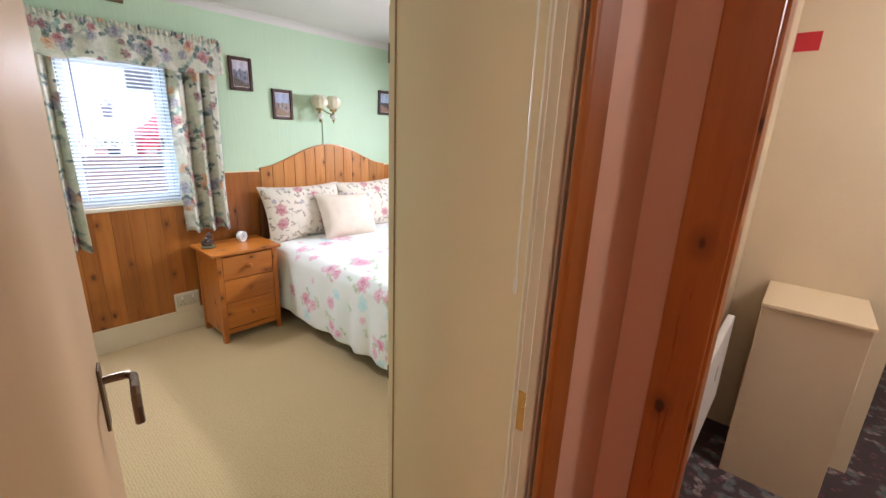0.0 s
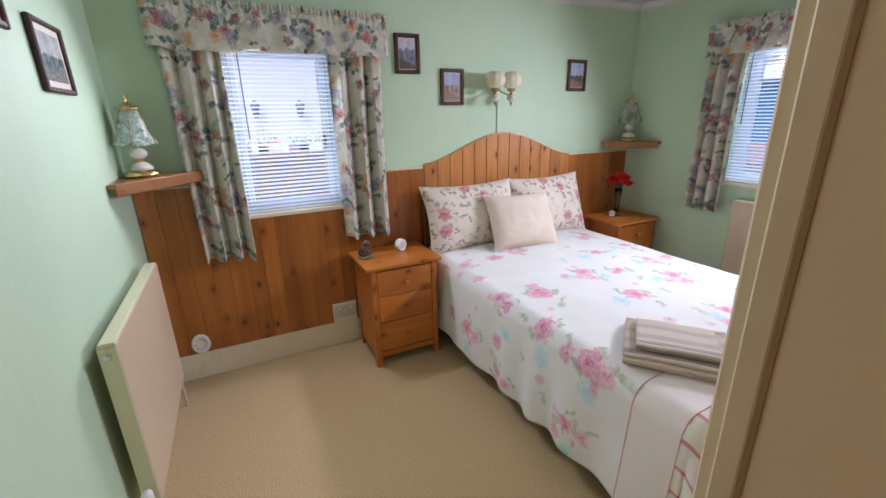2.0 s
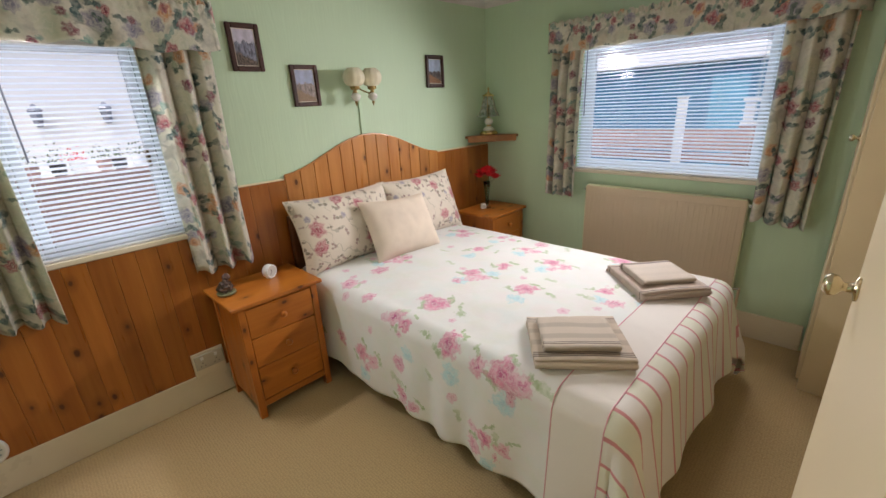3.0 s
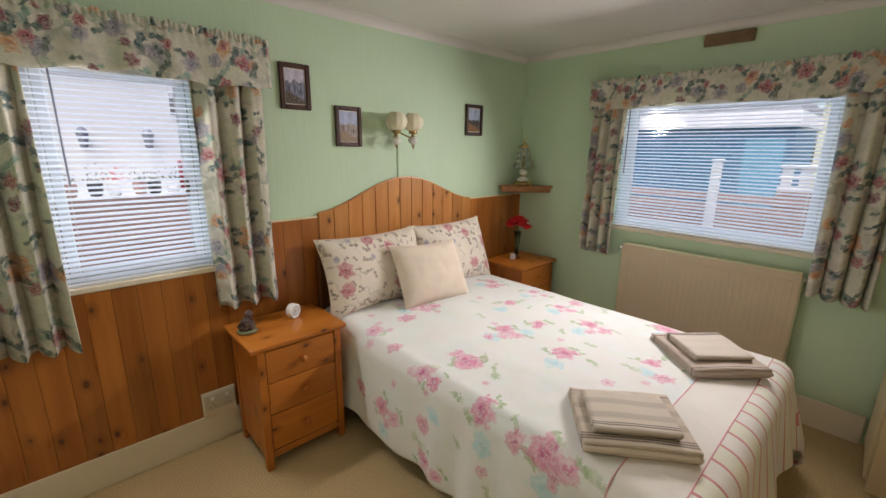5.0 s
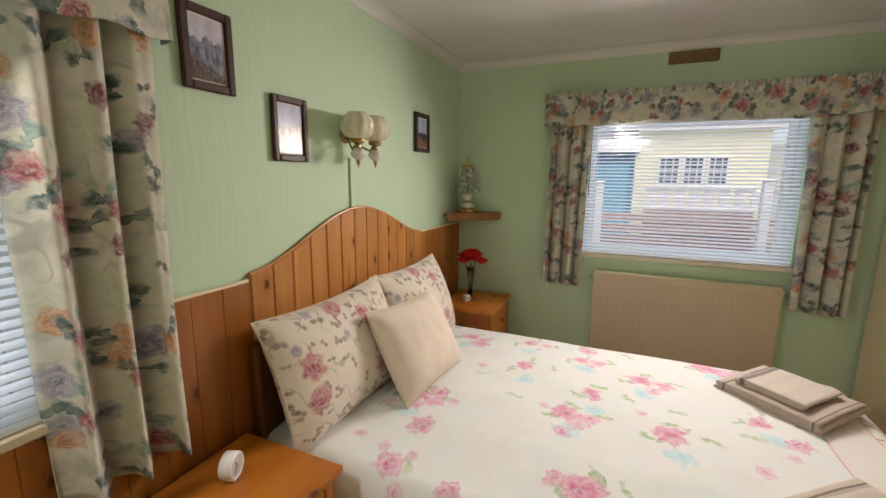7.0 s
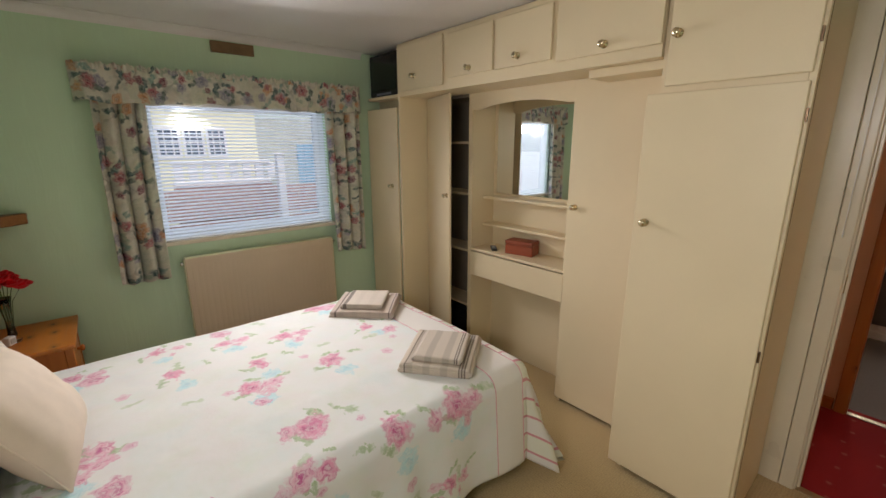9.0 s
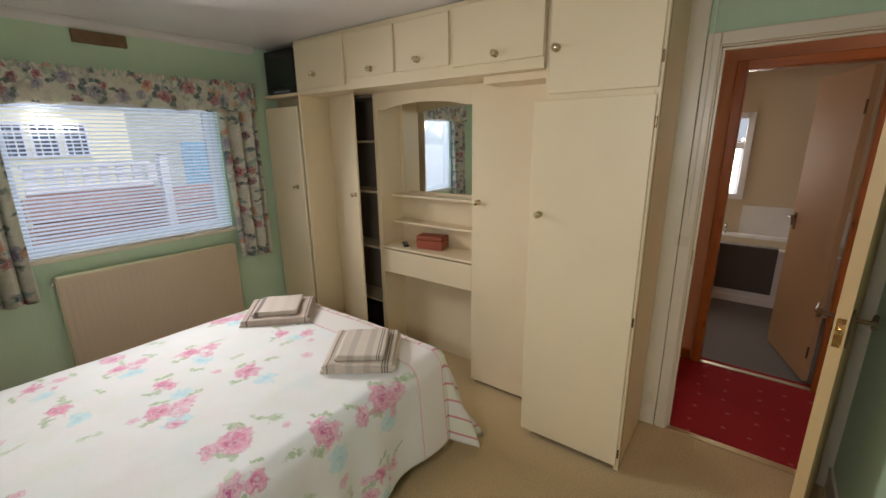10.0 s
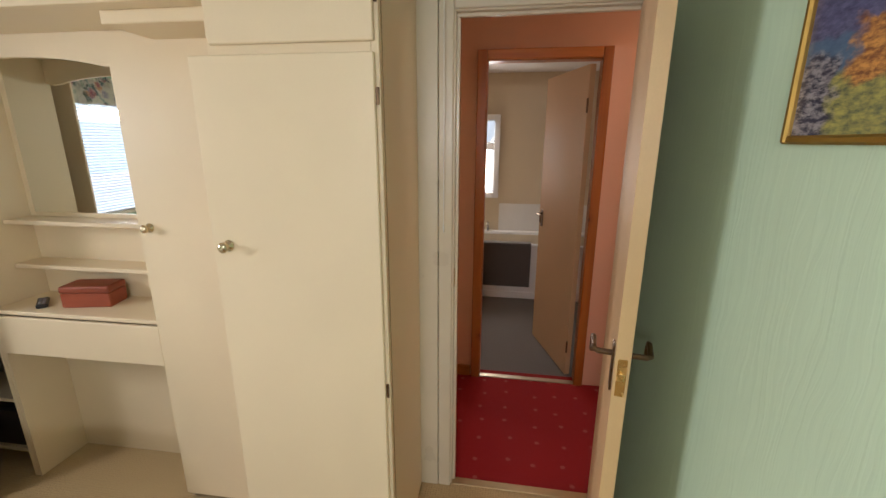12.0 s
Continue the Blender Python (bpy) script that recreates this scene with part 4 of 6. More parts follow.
# Table lamps: brass base, ceramic stem, six-sided glass shade
def table_lamp(x, y, z, label, pane_mat):
    t = thing("table_lamp", (x, y, z), label, "lamp", "brass touch lamps")
    part("base", turned([(0.074, 0), (0.078, 0.006), (0.076, 0.014), (0.066, 0.024), (0.052, 0.032)], (x, y, z), 28), BRASS, t, smooth=True)
    part("dome", turned([(0.050, 0.0), (0.046, 0.012), (0.032, 0.026), (0.016, 0.034)], (x, y, z + 0.0325), 24), CERAMIC, t, "white ceramic dome", True)
    part("collar", turned([(0.016, 0), (0.020, 0.004), (0.020, 0.009), (0.014, 0.013)], (x, y, z + 0.066), 18), BRASS, t, smooth=True)
    part("stem", turned([(0.014, 0), (0.031, 0.012), (0.037, 0.026), (0.031, 0.042), (0.015, 0.054)], (x, y, z + 0.079), 22), CERAMIC, t, "white ceramic stem painted with flowers", True)
    part("neck", turned([(0.013, 0), (0.017, 0.006), (0.008, 0.014), (0.007, 0.165)], (x, y, z + 0.133), 14), BRASS, t, smooth=True)
    shade_rows = [(0.034, 0.306), (0.042, 0.285), (0.053, 0.250), (0.063, 0.212), (0.074, 0.182), (0.088, 0.160), (0.097, 0.151)]
    for k in range(6):
        bm = bmesh.new()
        a0, a1 = 2 * math.pi * k / 6 + 0.03, 2 * math.pi * (k + 1) / 6 - 0.03
        rows = []
        for r, h in shade_rows:
            ring = []
            for i in range(5):
                a = a0 + (a1 - a0) * i / 4
                flat = math.cos(math.pi / 6) / math.cos((a - (a0 + a1) / 2))
                dip = -0.012 * (1 - abs(i - 2) / 2) if h < 0.155 else 0
                ring.append(bm.verts.new((x + r * flat * math.cos(a), y + r * flat * math.sin(a), z + h + dip)))
            rows.append(ring)
        for p, q in zip(rows, rows[1:]):
            for i in range(4):
                bm.faces.new((p[i], p[i + 1], q[i + 1], q[i]))
        pane = part("glass_panel", bm, pane_mat, t, smooth=True)
        so = pane.modifiers.new("thickness", "SOLIDIFY")
        so.thickness = 0.003
        a = 2 * math.pi * k / 6
        part("rib", tube(bmesh.new(), [(x + r * math.cos(a), y + r * math.sin(a), z + h) for r, h in shade_rows], 0.0026, 6), ANTIQUE, t)
    part("crown", turned([(0.052, -0.004), (0.050, 0.004), (0.030, 0.014), (0.014, 0.024), (0.008, 0.028)], (x, y, z + 0.306), 12, "z", 0.06, 6), BRASS, t, smooth=True)
    part("finial", turned([(0.004, 0), (0.009, 0.008), (0.004, 0.014), (0.010, 0.024), (0.006, 0.034), (0.002, 0.040)], (x, y, z + 0.332), 12), BRASS, t, smooth=True)


table_lamp(-2.80, 0.545, 1.224, "brass touch lamp with white glass panels, unlit", SHADE_GLASS)
table_lamp(-2.835, 3.855, 1.240, "brass touch lamp with clear glass panels on the corner shelf, unlit", CLEAR_SHADE)

# Double wall light
sc = thing("wall_light", (WX, 2.626, 1.60), "brass double wall light with cream scalloped glass shades, unlit", "lamp")
part("back_plate", turned([(0.034, 0), (0.036, 0.004), (0.028, 0.012), (0.010, 0.016)], (WX + 0.001, 2.626, 1.655), 20, "x"), ANTIQUE, sc, smooth=True)
for yy in (2.562, 2.690):
    x = WX + 0.112
    arm = [(WX + 0.016, 2.626, 1.655), (WX + 0.045, 2.626 + (yy - 2.626) * 0.4, 1.615), (WX + 0.085, yy, 1.590), (x, yy, 1.620)]
    part("arm", tube(bmesh.new(), arm, 0.005, 8), ANTIQUE, sc, smooth=True)
    part("body", turned([(0.006, -0.048), (0.020, -0.040), (0.030, -0.026), (0.031, -0.018), (0.022, -0.006), (0.010, 0.0)], (x, yy, 1.594), 18), CERAMIC, sc, "painted white ceramic body", True)
    part("finial", turned([(0.001, -0.078), (0.004, -0.066), (0.009, -0.060), (0.007, -0.054), (0.011, -0.050), (0.006, -0.046)], (x, yy, 1.594), 12), ANTIQUE, sc, smooth=True)
    part("gallery", turned([(0.009, -0.001), (0.013, 0.004), (0.008, 0.010), (0.012, 0.016), (0.024, 0.020), (0.028, 0.024), (0.028, 0.038), (0.024, 0.040)], (x, yy, 1.594), 18), ANTIQUE, sc, smooth=True)
    part("shade", turned([(0.024, 0.036), (0.046, 0.045), (0.060, 0.062), (0.066, 0.084), (0.064, 0.104), (0.055, 0.122), (0.040, 0.134), (0.036, 0.141), (0.033, 0.139), (0.036, 0.131), (0.050, 0.119), (0.060, 0.100), (0.061, 0.084), (0.050, 0.058), (0.012, 0.042)], (x, yy, 1.594), 48, "z", 0.035, 10), SCONCE_GLASS, sc, "cream scalloped glass shade", True)
part("scroll", tube(bmesh.new(), [(WX + 0.03, 2.626 + 0.035 * math.cos(a), 1.70 + 0.035 * math.sin(a)) for a in [k * 0.4 for k in range(9)]], 0.004, 6), ANTIQUE, sc, smooth=True)
part("conduit", block(WX, WX + 0.010, 2.648, 2.664, 1.325, 1.56, 0.002), MINT, sc, "green painted cable cover")


# Bed: base, headboard, quilt, pillows
bed = thing("bed", (-1.95, 2.69, 0), "double bed on a dark base", "bed")
part("base", block(-2.86, -0.97, 2.10, 3.28, 0.08, 0.34, 0.01), plain("divan_cloth", (0.05, 0.045, 0.04), 0.9, 0.2, 30, 400, 0.4), bed)
part("mattress", block(-2.86, -0.94, 2.07, 3.31, 0.34, 0.585, 0.05, 3), plain("mattress_cloth", (0.7, 0.68, 0.64), 0.9), bed)
part("headboard", block(-2.925, -2.885, 2.03, 3.36, 0.30, 0.93, 0.012, 2), PINE_DARK, bed, "dark stained pine headboard")
for x in (-2.80, -1.08):
    for y in (2.14, 3.24):
        part("leg", turned([(0.022, 0), (0.028, 0.01), (0.028, 0.085)], (x, y, 0), 12), BLACK, bed)

QX0, QX1, QY0, QY1, QZ = -2.90, -0.955, 2.095, 3.285, 0.600
DROP_SIDE, DROP_FOOT = 0.52, 0.44


def quilt_at(u, v):
    L = (QX1 - QX0) + DROP_FOOT
    Wd = (QY1 - QY0) + 2 * DROP_SIDE
    s, t = L * u, Wd * v - DROP_SIDE
    a = max(0.0, s - (QX1 - QX0))
    w = QY1 - QY0
    b, side = (-t, -1) if t < 0 else ((t - w, 1) if t > w else (0.0, 0))
    x, y = QX0 + min(s, QX1 - QX0), QY0 + min(max(t, 0), w)
    d = math.hypot(a, b)
    lump = 0.013 * noise.noise((s * 2.2, t * 2.2, 3.1)) + 0.004 * noise.noise((s * 7, t * 7, 1.3))
    if d < 1e-6:
        edge = min(t, w - t, (QX1 - QX0) - s)
        return (x, y, QZ + 0.018 * min(1, max(edge, 0) / 0.25) + lump)
    R = 0.075
    arc = min(d / R, math.pi / 2)
    out, down = R * math.sin(arc), R * (1 - math.cos(arc))
    rest = max(0.0, d - R * math.pi / 2)
    nx, ny = a / d, side * b / d
    corner = 4 * (a / d) * (b / d) * (a / d) * (b / d)
    along = s if b > a else t
    fold = 0.017 * math.sin(along * 21 + 2 * math.sin(along * 5)) + 0.014 * noise.noise((along * 5.0, 0.2, side * 2.0))
    lean = 0.05 + 0.22 * corner + (0.10 if a > b else 0.0)
    out += rest * lean + (rest / 0.4) * fold
    if corner > 0.2:
        out += 0.03 * math.sin(8 * math.atan2(b, a)) * rest / 0.4
    down += rest * math.sqrt(max(0.1, 1 - lean * lean))
    if d > R * 1.5:
        down += 0.006 * math.sin(along * 17)
    z = max(QZ - down + lump * 0.5, 0.03)
    return (x + nx * out, y + ny * out, z)


quilt = cloth("bedspread", quilt_at, 150, 150, (QX1 - QX0) + DROP_FOOT, (QY1 - QY0) + 2 * DROP_SIDE, QUILT, None, 0.012)
PINKTAPE = plain("pink_piping", (0.74, 0.38, 0.45), 0.8, 0.1, 40, 300, 0.3)
for at in (1.762, 1.937):
    line = [quilt_at(at / ((QX1 - QX0) + DROP_FOOT), 0.004 + 0.992 * k / 150) for k in range(151)]
    part("piping", tube(bmesh.new(), [(p[0], p[1] + (-0.006 if p[1] < QY0 - 0.03 else 0.006 if p[1] > QY1 + 0.03 else 0), p[2] + (0.0065 if p[2] > QZ - 0.03 else 0)) for p in line], 0.0022, 6), PINKTAPE, quilt, "narrow pink piping", True)
tagged(quilt, "white cotton bedspread printed with pink roses, striped border at the foot", "bedspread")


def pillow(name, m, w, h, t, material, label, category, group="", pinch=0.35):
    """A stuffed case: two bulged faces meeting in a seam, corners drawn out."""
    nu, nv = 30, 24

    def place(u, v, side):
        a, b = 2 * u - 1, 2 * v - 1
        fa, fb = 1 - abs(a) ** 2.6, 1 - abs(b) ** 2.6
        bulge = (max(fa, 0) * max(fb, 0)) ** 0.5
        pull = 1 - 0.10 * (1 - abs(a) ** 2) * abs(b) ** 3
        pull2 = 1 - 0.08 * (1 - abs(b) ** 2) * abs(a) ** 3
        wr = 0.006 * noise.noise((a * 3 + w, b * 3, side * 5.0)) + 0.004 * noise.noise((a * 8, b * 8, side * 3.0))
        return m @ Vector((a * w / 2 * pull2, b * h / 2 * pull, side * (t / 2 * bulge + wr * bulge)))

    verts, faces, uvs = [], [], []
    for side in (1, -1):
        o = len(verts)
        for j in range(nv + 1):
            for i in range(nu + 1):
                verts.append(tuple(place(i / nu, j / nv, side)))
                uvs.append((i / nu * w + (0 if side > 0 else 2), j / nv * h))
        for j in range(nv):
            for i in range(nu):
                q = (o + j * (nu + 1) + i, o + j * (nu + 1) + i + 1, o + (j + 1) * (nu + 1) + i + 1, o + (j + 1) * (nu + 1) + i)
                faces.append(q if side > 0 else q[::-1])
    me = bpy.data.meshes.new(name)
    me.from_pydata(verts, [], faces)
    layer = me.uv_layers.new(name="UVMap")
    for poly in me.polygons:
        poly.use_smooth = True
        for li in poly.loop_indices:
            layer.data[li].uv = uvs[me.loops[li].vertex_index]
    me.materials.append(material)
    ob = tagged(part(name, me, material), label, category, group)
    ring = [(k / 24, 0) for k in range(24)] + [(1, k / 18) for k in range(18)] + [(1 - k / 24, 1) for k in range(24)] + [(0, 1 - k / 18) for k in range(19)]
    part("piping", tube(bmesh.new(), [place(u, v, 1) for u, v in ring], 0.0035, 6), CUSHION, ob, "narrow cream seam piping", True)
    return ob


def leaning(x, y, z, lean, turn):
    """A pose whose local x runs along the bed's width, y up the slope and z towards the foot."""
    up = pose(x, y, z) @ pose(0, 0, 0, 0, 0, turn) @ Matrix(((0, -math.sin(radians(lean)), math.cos(radians(lean)), 0), (1, 0, 0, 0), (0, math.cos(radians(lean)), math.sin(radians(lean)), 0), (0, 0, 0, 1)))
    return up


pillow("pillow", leaning(-2.785, 2.36, 0.808, 20, 0), 0.72, 0.46, 0.20, PILLOW, "floral cotton pillow leaning on the headboard", "pillow", "floral pillows")
pillow("pillow", leaning(-2.785, 3.00, 0.808, 20, 0), 0.68, 0.46, 0.20, PILLOW, "floral cotton pillow leaning on the headboard", "pillow", "floral pillows")
cu = pillow("cushion", leaning(-2.595, 2.635, 0.775, 30, 0) @ pose(0, 0, 0, 0, 0, -4), 0.52, 0.40, 0.17, CUSHION, "plain cream scatter cushion propped against the pillows", "cushion")


# Folded towels: each one a long cloth laid back and forth on itself
def folded(name, parent, m, w, d, layers, th, off, z0, material, seed):
    turns = 8
    path = []
    for k in range(layers):
        y0, y1 = (-d / 2, d / 2) if k % 2 == 0 else (d / 2, -d / 2)
        z = z0 + th * (k + 0.5)
        inner = 0.008 * (k % 3)
        for i in range(turns + 1):
            path.append((y0 + (y1 - y0) * (0.5 - 0.5 * math.cos(math.pi * i / turns)) * (1 - inner), z))
        if k < layers - 1:
            sgn = 1 if y1 > 0 else -1
            for i in range(1, 5):
                a = math.pi * i / 5
                path.append((y1 * (1 - inner) + sgn * th * 0.9 * math.sin(a), z + th * 0.5 * (1 - math.cos(a))))
    n = len(path) - 1

    def fn(u, v):
        y, z = path[min(n, round(v * n))]
        x = (u - 0.5) * w
        sag = 0.006 * noise.noise((x * 7 + seed, y * 7, z * 9)) + 0.003 * noise.noise((x * 17, y * 17 + seed, 1.0))
        edge = 0.004 * noise.noise((y * 9, z * 60, seed + u))
        return m @ Vector((x + off[0] + edge, y + off[1] + 0.004 * noise.noise((x * 6, seed, z * 50)), max(z + sag * (z - z0) / (th * layers), z0 + th * 0.5)))

    return cloth(name, fn, 16, n, w, d * layers, material, parent, th * 0.88)


def towel_pair(cx, cy, z, turn, big, small, shift, mats, label):
    m = pose(cx, cy, z, 0, 0, turn)
    t = thing("towel", (cx, cy, z), label, "towel", "folded towels")
    folded("bath_towel", t, m, big[0], big[1], 4, 0.0105, (0, 0), 0.0, mats[0], cx)
    folded("hand_towel", t, m, small[0], small[1], 3, 0.0085, shift, 0.043, mats[1], cy)
    return t


FAR, NEAR = (-1.17, 3.045), (-1.20, 2.295)
towel_pair(*FAR, 0.616, 48, (0.325, 0.345), (0.25, 0.225), (0.004, 0.01), (
    towelling("beige_towelling", (0.62, 0.51, 0.44), FAR, 48, ((-0.155, 0.004), (0.15, 0.006)), 0.15),
    towelling("beige_hand_towelling", (0.70, 0.61, 0.53), FAR, 48, ((0.105, 0.012),), 0.12)), "folded beige towels stacked on the bedspread")
towel_pair(*NEAR, 0.616, 38.6, (0.345, 0.30), (0.265, 0.205), (-0.004, 0.0), (
    towelling("striped_towelling", (0.70, 0.60, 0.50), NEAR, 38.6, ((-0.128, 0.004), (-0.116, 0.004), (-0.104, 0.003), (0.135, 0.004)), 0.45),
    towelling("striped_hand_towelling", (0.72, 0.63, 0.54), NEAR, 38.6, ((-0.088, 0.004), (-0.078, 0.003)), 0.5)), "folded striped beige towels stacked on the bedspread")


# Bedside tables of pine, three drawers each
def nightstand(y0, y1, x0, x1, top, label):
    n = thing("nightstand", ((x0 + x1) / 2, (y0 + y1) / 2, 0), label, "nightstand", "pine bedside tables")
    bx0, bx1, by0, by1 = x0 + 0.01, x1 - 0.014, y0 + 0.03, y1 - 0.03
    part("top", block(x0, x1, y0, y1, top - 0.022, top, 0.006, 2), NS_TOP, n)
    for x in (bx0, bx1 - 0.035):
        for y in (by0, by1 - 0.035):
            part("leg", block(x, x + 0.035, y, y + 0.035, 0, top - 0.0225, 0.003), NS_SIDE, n)
    for y in (by0 + 0.006, by1 - 0.018):
        part("side_panel", block(bx0 + 0.035, bx1 - 0.035, y, y + 0.012, 0.062, top - 0.0225), NS_SIDE, n)
    part("back_panel", block(bx0 + 0.004, bx0 + 0.012, by0 + 0.035, by1 - 0.035, 0.10, top - 0.0225), NS_SIDE, n)
    part("plinth_rail", block(bx1 - 0.028, bx1 - 0.006, by0 + 0.035, by1 - 0.035, 0.060, 0.096, 0.003), NS_TOP, n)
    z = top - 0.032
    hs = [0.165, 0.165, 0.190]
    for hgt in hs:
        d = part("drawer", block(bx1 - 0.022, bx1 - 0.003, by0 + 0.037, by1 - 0.037, z - hgt + 0.004, z, 0.004, 2), NS_TOP, n)
        part("knob", turned([(0.007, 0), (0.008, 0.010), (0.016, 0.018), (0.017, 0.026), (0.010, 0.032), (0.001, 0.033)], (bx1 - 0.003, (by0 + by1) / 2, z - hgt / 2 + 0.002), 16, "x"), NS_SIDE, d, "turned pine knob", True)
        z -= hgt
    return n


nightstand(1.508, 1.985, -2.90, -2.515, 0.652, "orange pine bedside table with three drawers")
nightstand(3.475, 3.950, -2.90, -2.515, 0.650, "orange pine bedside table with three drawers in the corner")

# Things on the bedside tables
ck = thing("alarm_clock", (-2.765, 1.815, 0.652), "small round white alarm clock", "clock")
mck = pose(-2.765, 1.815, 0.690, 0, 0, 22)
bm = turned([(0.030, -0.02), (0.037, -0.016), (0.037, 0.016), (0.033, 0.020), (0.030, 0.016)], (0, 0, 0), 28, "x")
bm.transform(mck)
part("case", bm, WHITE, ck, smooth=True)
bm = turned([(0.0295, 0.0145), (0.0295, 0.0165)], (0, 0, 0), 28, "x")
bm.transform(mck)
part("dial", bm, plain("clock_dial", (0.55, 0.55, 0.53), 0.3), ck)
for ang, ln in ((20, 0.014), (140, 0.021)):
    bm = block(0.0168, 0.0176, -0.0012, 0.0012, 0, ln)
    bm.transform(mck @ pose(0, 0, 0, ang, 0, 0))
    part("clock_hand", bm, BLACK, ck)
bm = block(-0.018, 0.018, -0.02, 0.02, -0.0385, -0.030, 0.003)
bm.transform(mck)
part("stand", bm, WHITE, ck)

orn = thing("ornament", (-2.735, 1.572, 0.652), "small dark crystal hedgehog-like ornament on a mossy base", "ornament")
bm = turned([(0.030, 0), (0.045, 0.004), (0.046, 0.012), (0.030, 0.018)], (-2.735, 1.572, 0.652), 18)
for v in bm.verts:
    v.co += 0.006 * Vector((noise.noise(v.co * 40), noise.noise(v.co * 40 + Vector((5, 0, 0))), 0))
part("base", bm, plain("moss_resin", (0.20, 0.20, 0.10), 0.5, 0.3, 60), orn, smooth=True)
bm = bmesh.new()
bmesh.ops.create_icosphere(bm, subdivisions=3, radius=0.036)
for v in bm.verts:
    v.co = v.co * (1 + 0.5 * noise.noise(v.co * 130)) + Vector((-2.735, 1.572, 0.690))
part("figure", bm, plain("dark_crystal", (0.10, 0.07, 0.06), 0.15, 0.6, 70), orn)
bm = bmesh.new()
bmesh.ops.create_icosphere(bm, subdivisions=2, radius=0.02)
for v in bm.verts:
    v.co = v.co * (1 + 0.30 * noise.noise(v.co * 120)) + Vector((-2.75, 1.590, 0.735))
part("figure_top", bm, plain("dark_crystal_top", (0.12, 0.07, 0.06), 0.15, 0.6, 70), orn)

cube = thing("desk_clock", (-2.755, 3.665, 0.650), "small square white clock", "clock")
bm = block(-0.016, 0.016, -0.021, 0.021, 0, 0.042, 0.005, 2)
bm.transform(pose(-2.755, 3.665, 0.650, 0, 0, -30))
part("case", bm, WHITE, cube, smooth=False)
bm = block(0.0162, 0.017, -0.014, 0.014, 0.010, 0.033)
bm.transform(pose(-2.755, 3.665, 0.650, 0, 0, -30))
part("dial", bm, plain("desk_clock_dial", (0.5, 0.5, 0.48), 0.3), cube)

vase = thing("flower_vase", (-2.745, 3.705, 0.650), "clear glass vase of red silk roses", "vase")
vx, vy, vz = -2.745, 3.705, 0.650
part("vase", turned([(0.030, 0), (0.032, 0.006), (0.016, 0.05), (0.014, 0.11), (0.024, 0.20), (0.030, 0.225), (0.027, 0.224), (0.012, 0.12), (0.012, 0.03)], (vx, vy, vz), 20), CLEAR, vase, "clear glass", True)
PETAL = plain("red_petal", (0.68, 0.015, 0.025), 0.6, 0.25, 30, 200, 0.2)
STEM = plain("silk_leaf", (0.06, 0.13, 0.05), 0.6, 0.2, 30)
rnd = random.Random(7)
for k in range(9):
    a = k * 2.4
    r = 0.012 + 0.060 * (k / 8) ** 0.7
    tip = Vector((vx + r * math.cos(a), vy + r * math.sin(a), vz + 0.325 - 0.06 * (k / 8) + 0.012 * rnd.random()))
    st = part("stem", tube(bmesh.new(), [(vx + 0.004 * math.cos(a), vy + 0.004 * math.sin(a), vz + 0.02), (vx + 0.4 * (tip.x - vx), vy + 0.4 * (tip.y - vy), vz + 0.2), tip], 0.0018, 5), STEM, vase)
    bm = bmesh.new()
    for ring, (num, rad, ht) in enumerate(((3, 0.015, 0.042), (5, 0.028, 0.040), (6, 0.041, 0.028))):
        for p in range(num):
            b = 2 * math.pi * p / num + ring
            rows = []
            for i in range(4):
                h = i / 3
                row = []
                for j in range(4):
                    w = (j / 3 - 0.5) * (1.25 * math.pi * 2 / num) * (0.7 + 0.3 * math.sin(math.pi * h))
                    rr = rad * (0.35 + 0.65 * h ** 0.6) * (1 + 0.18 * (h > 0.9))
                    row.append(bm.verts.new(tip + Vector((rr * math.cos(b + w), rr * math.sin(b + w), -0.012 + ht * h - 0.006 * abs(j - 1.5) * (i == 3)))))
                rows.append(row)
            for r0, r1 in zip(rows, rows[1:]):
                for j in range(3):
                    bm.faces.new((r0[j], r0[j + 1], r1[j + 1], r1[j]))
    part("rose", bm, PETAL, vase, "red silk rose", True)

# Socket and oval ornament low on the cladding
so = thing("wall_socket", (WX + 0.02, 1.44, 0.165), "cream double socket set into the cladding", "socket")
part("mount", block(WX + 0.0165, WX + 0.0245, 1.375, 1.535, 0.155, 0.300, 0.003), TRIM, so)
part("face_plate", block(WX + 0.0247, WX + 0.033, 1.385, 1.530, 0.200, 0.286, 0.004, 2), plain("socket_plastic", (0.58, 0.55, 0.46), 0.35), so)
for y in (1.42, 1.49):
    part("switch", block(WX + 0.0331, WX + 0.037, y - 0.008, y + 0.008, 0.255, 0.275, 0.002), WHITE, so)
    for dy, dz in ((0, 0.238), (-0.011, 0.218), (0.011, 0.218)):
        part("pin_hole", block(WX + 0.0331, WX + 0.0335, y + dy - 0.003, y + dy + 0.003, dz - 0.002, dz + 0.002), BLACK, so)
ov = thing("wall_plate", (WX + 0.02, 0.605, 0.17), "white oval plate with a pierced pattern low on the cladding", "plate")
bm = turned([(0.050, 0), (0.052, 0.004), (0.046, 0.010), (0.036, 0.011), (0.034, 0.008), (0.002, 0.009)], (0, 0, 0), 28, "x")
bm.transform(pose(WX + 0.0145, 0.605, 0.225) @ Matrix.Diagonal((1, 0.95, 1.2, 1)))
part("plate", bm, WHITE, ov, smooth=True)
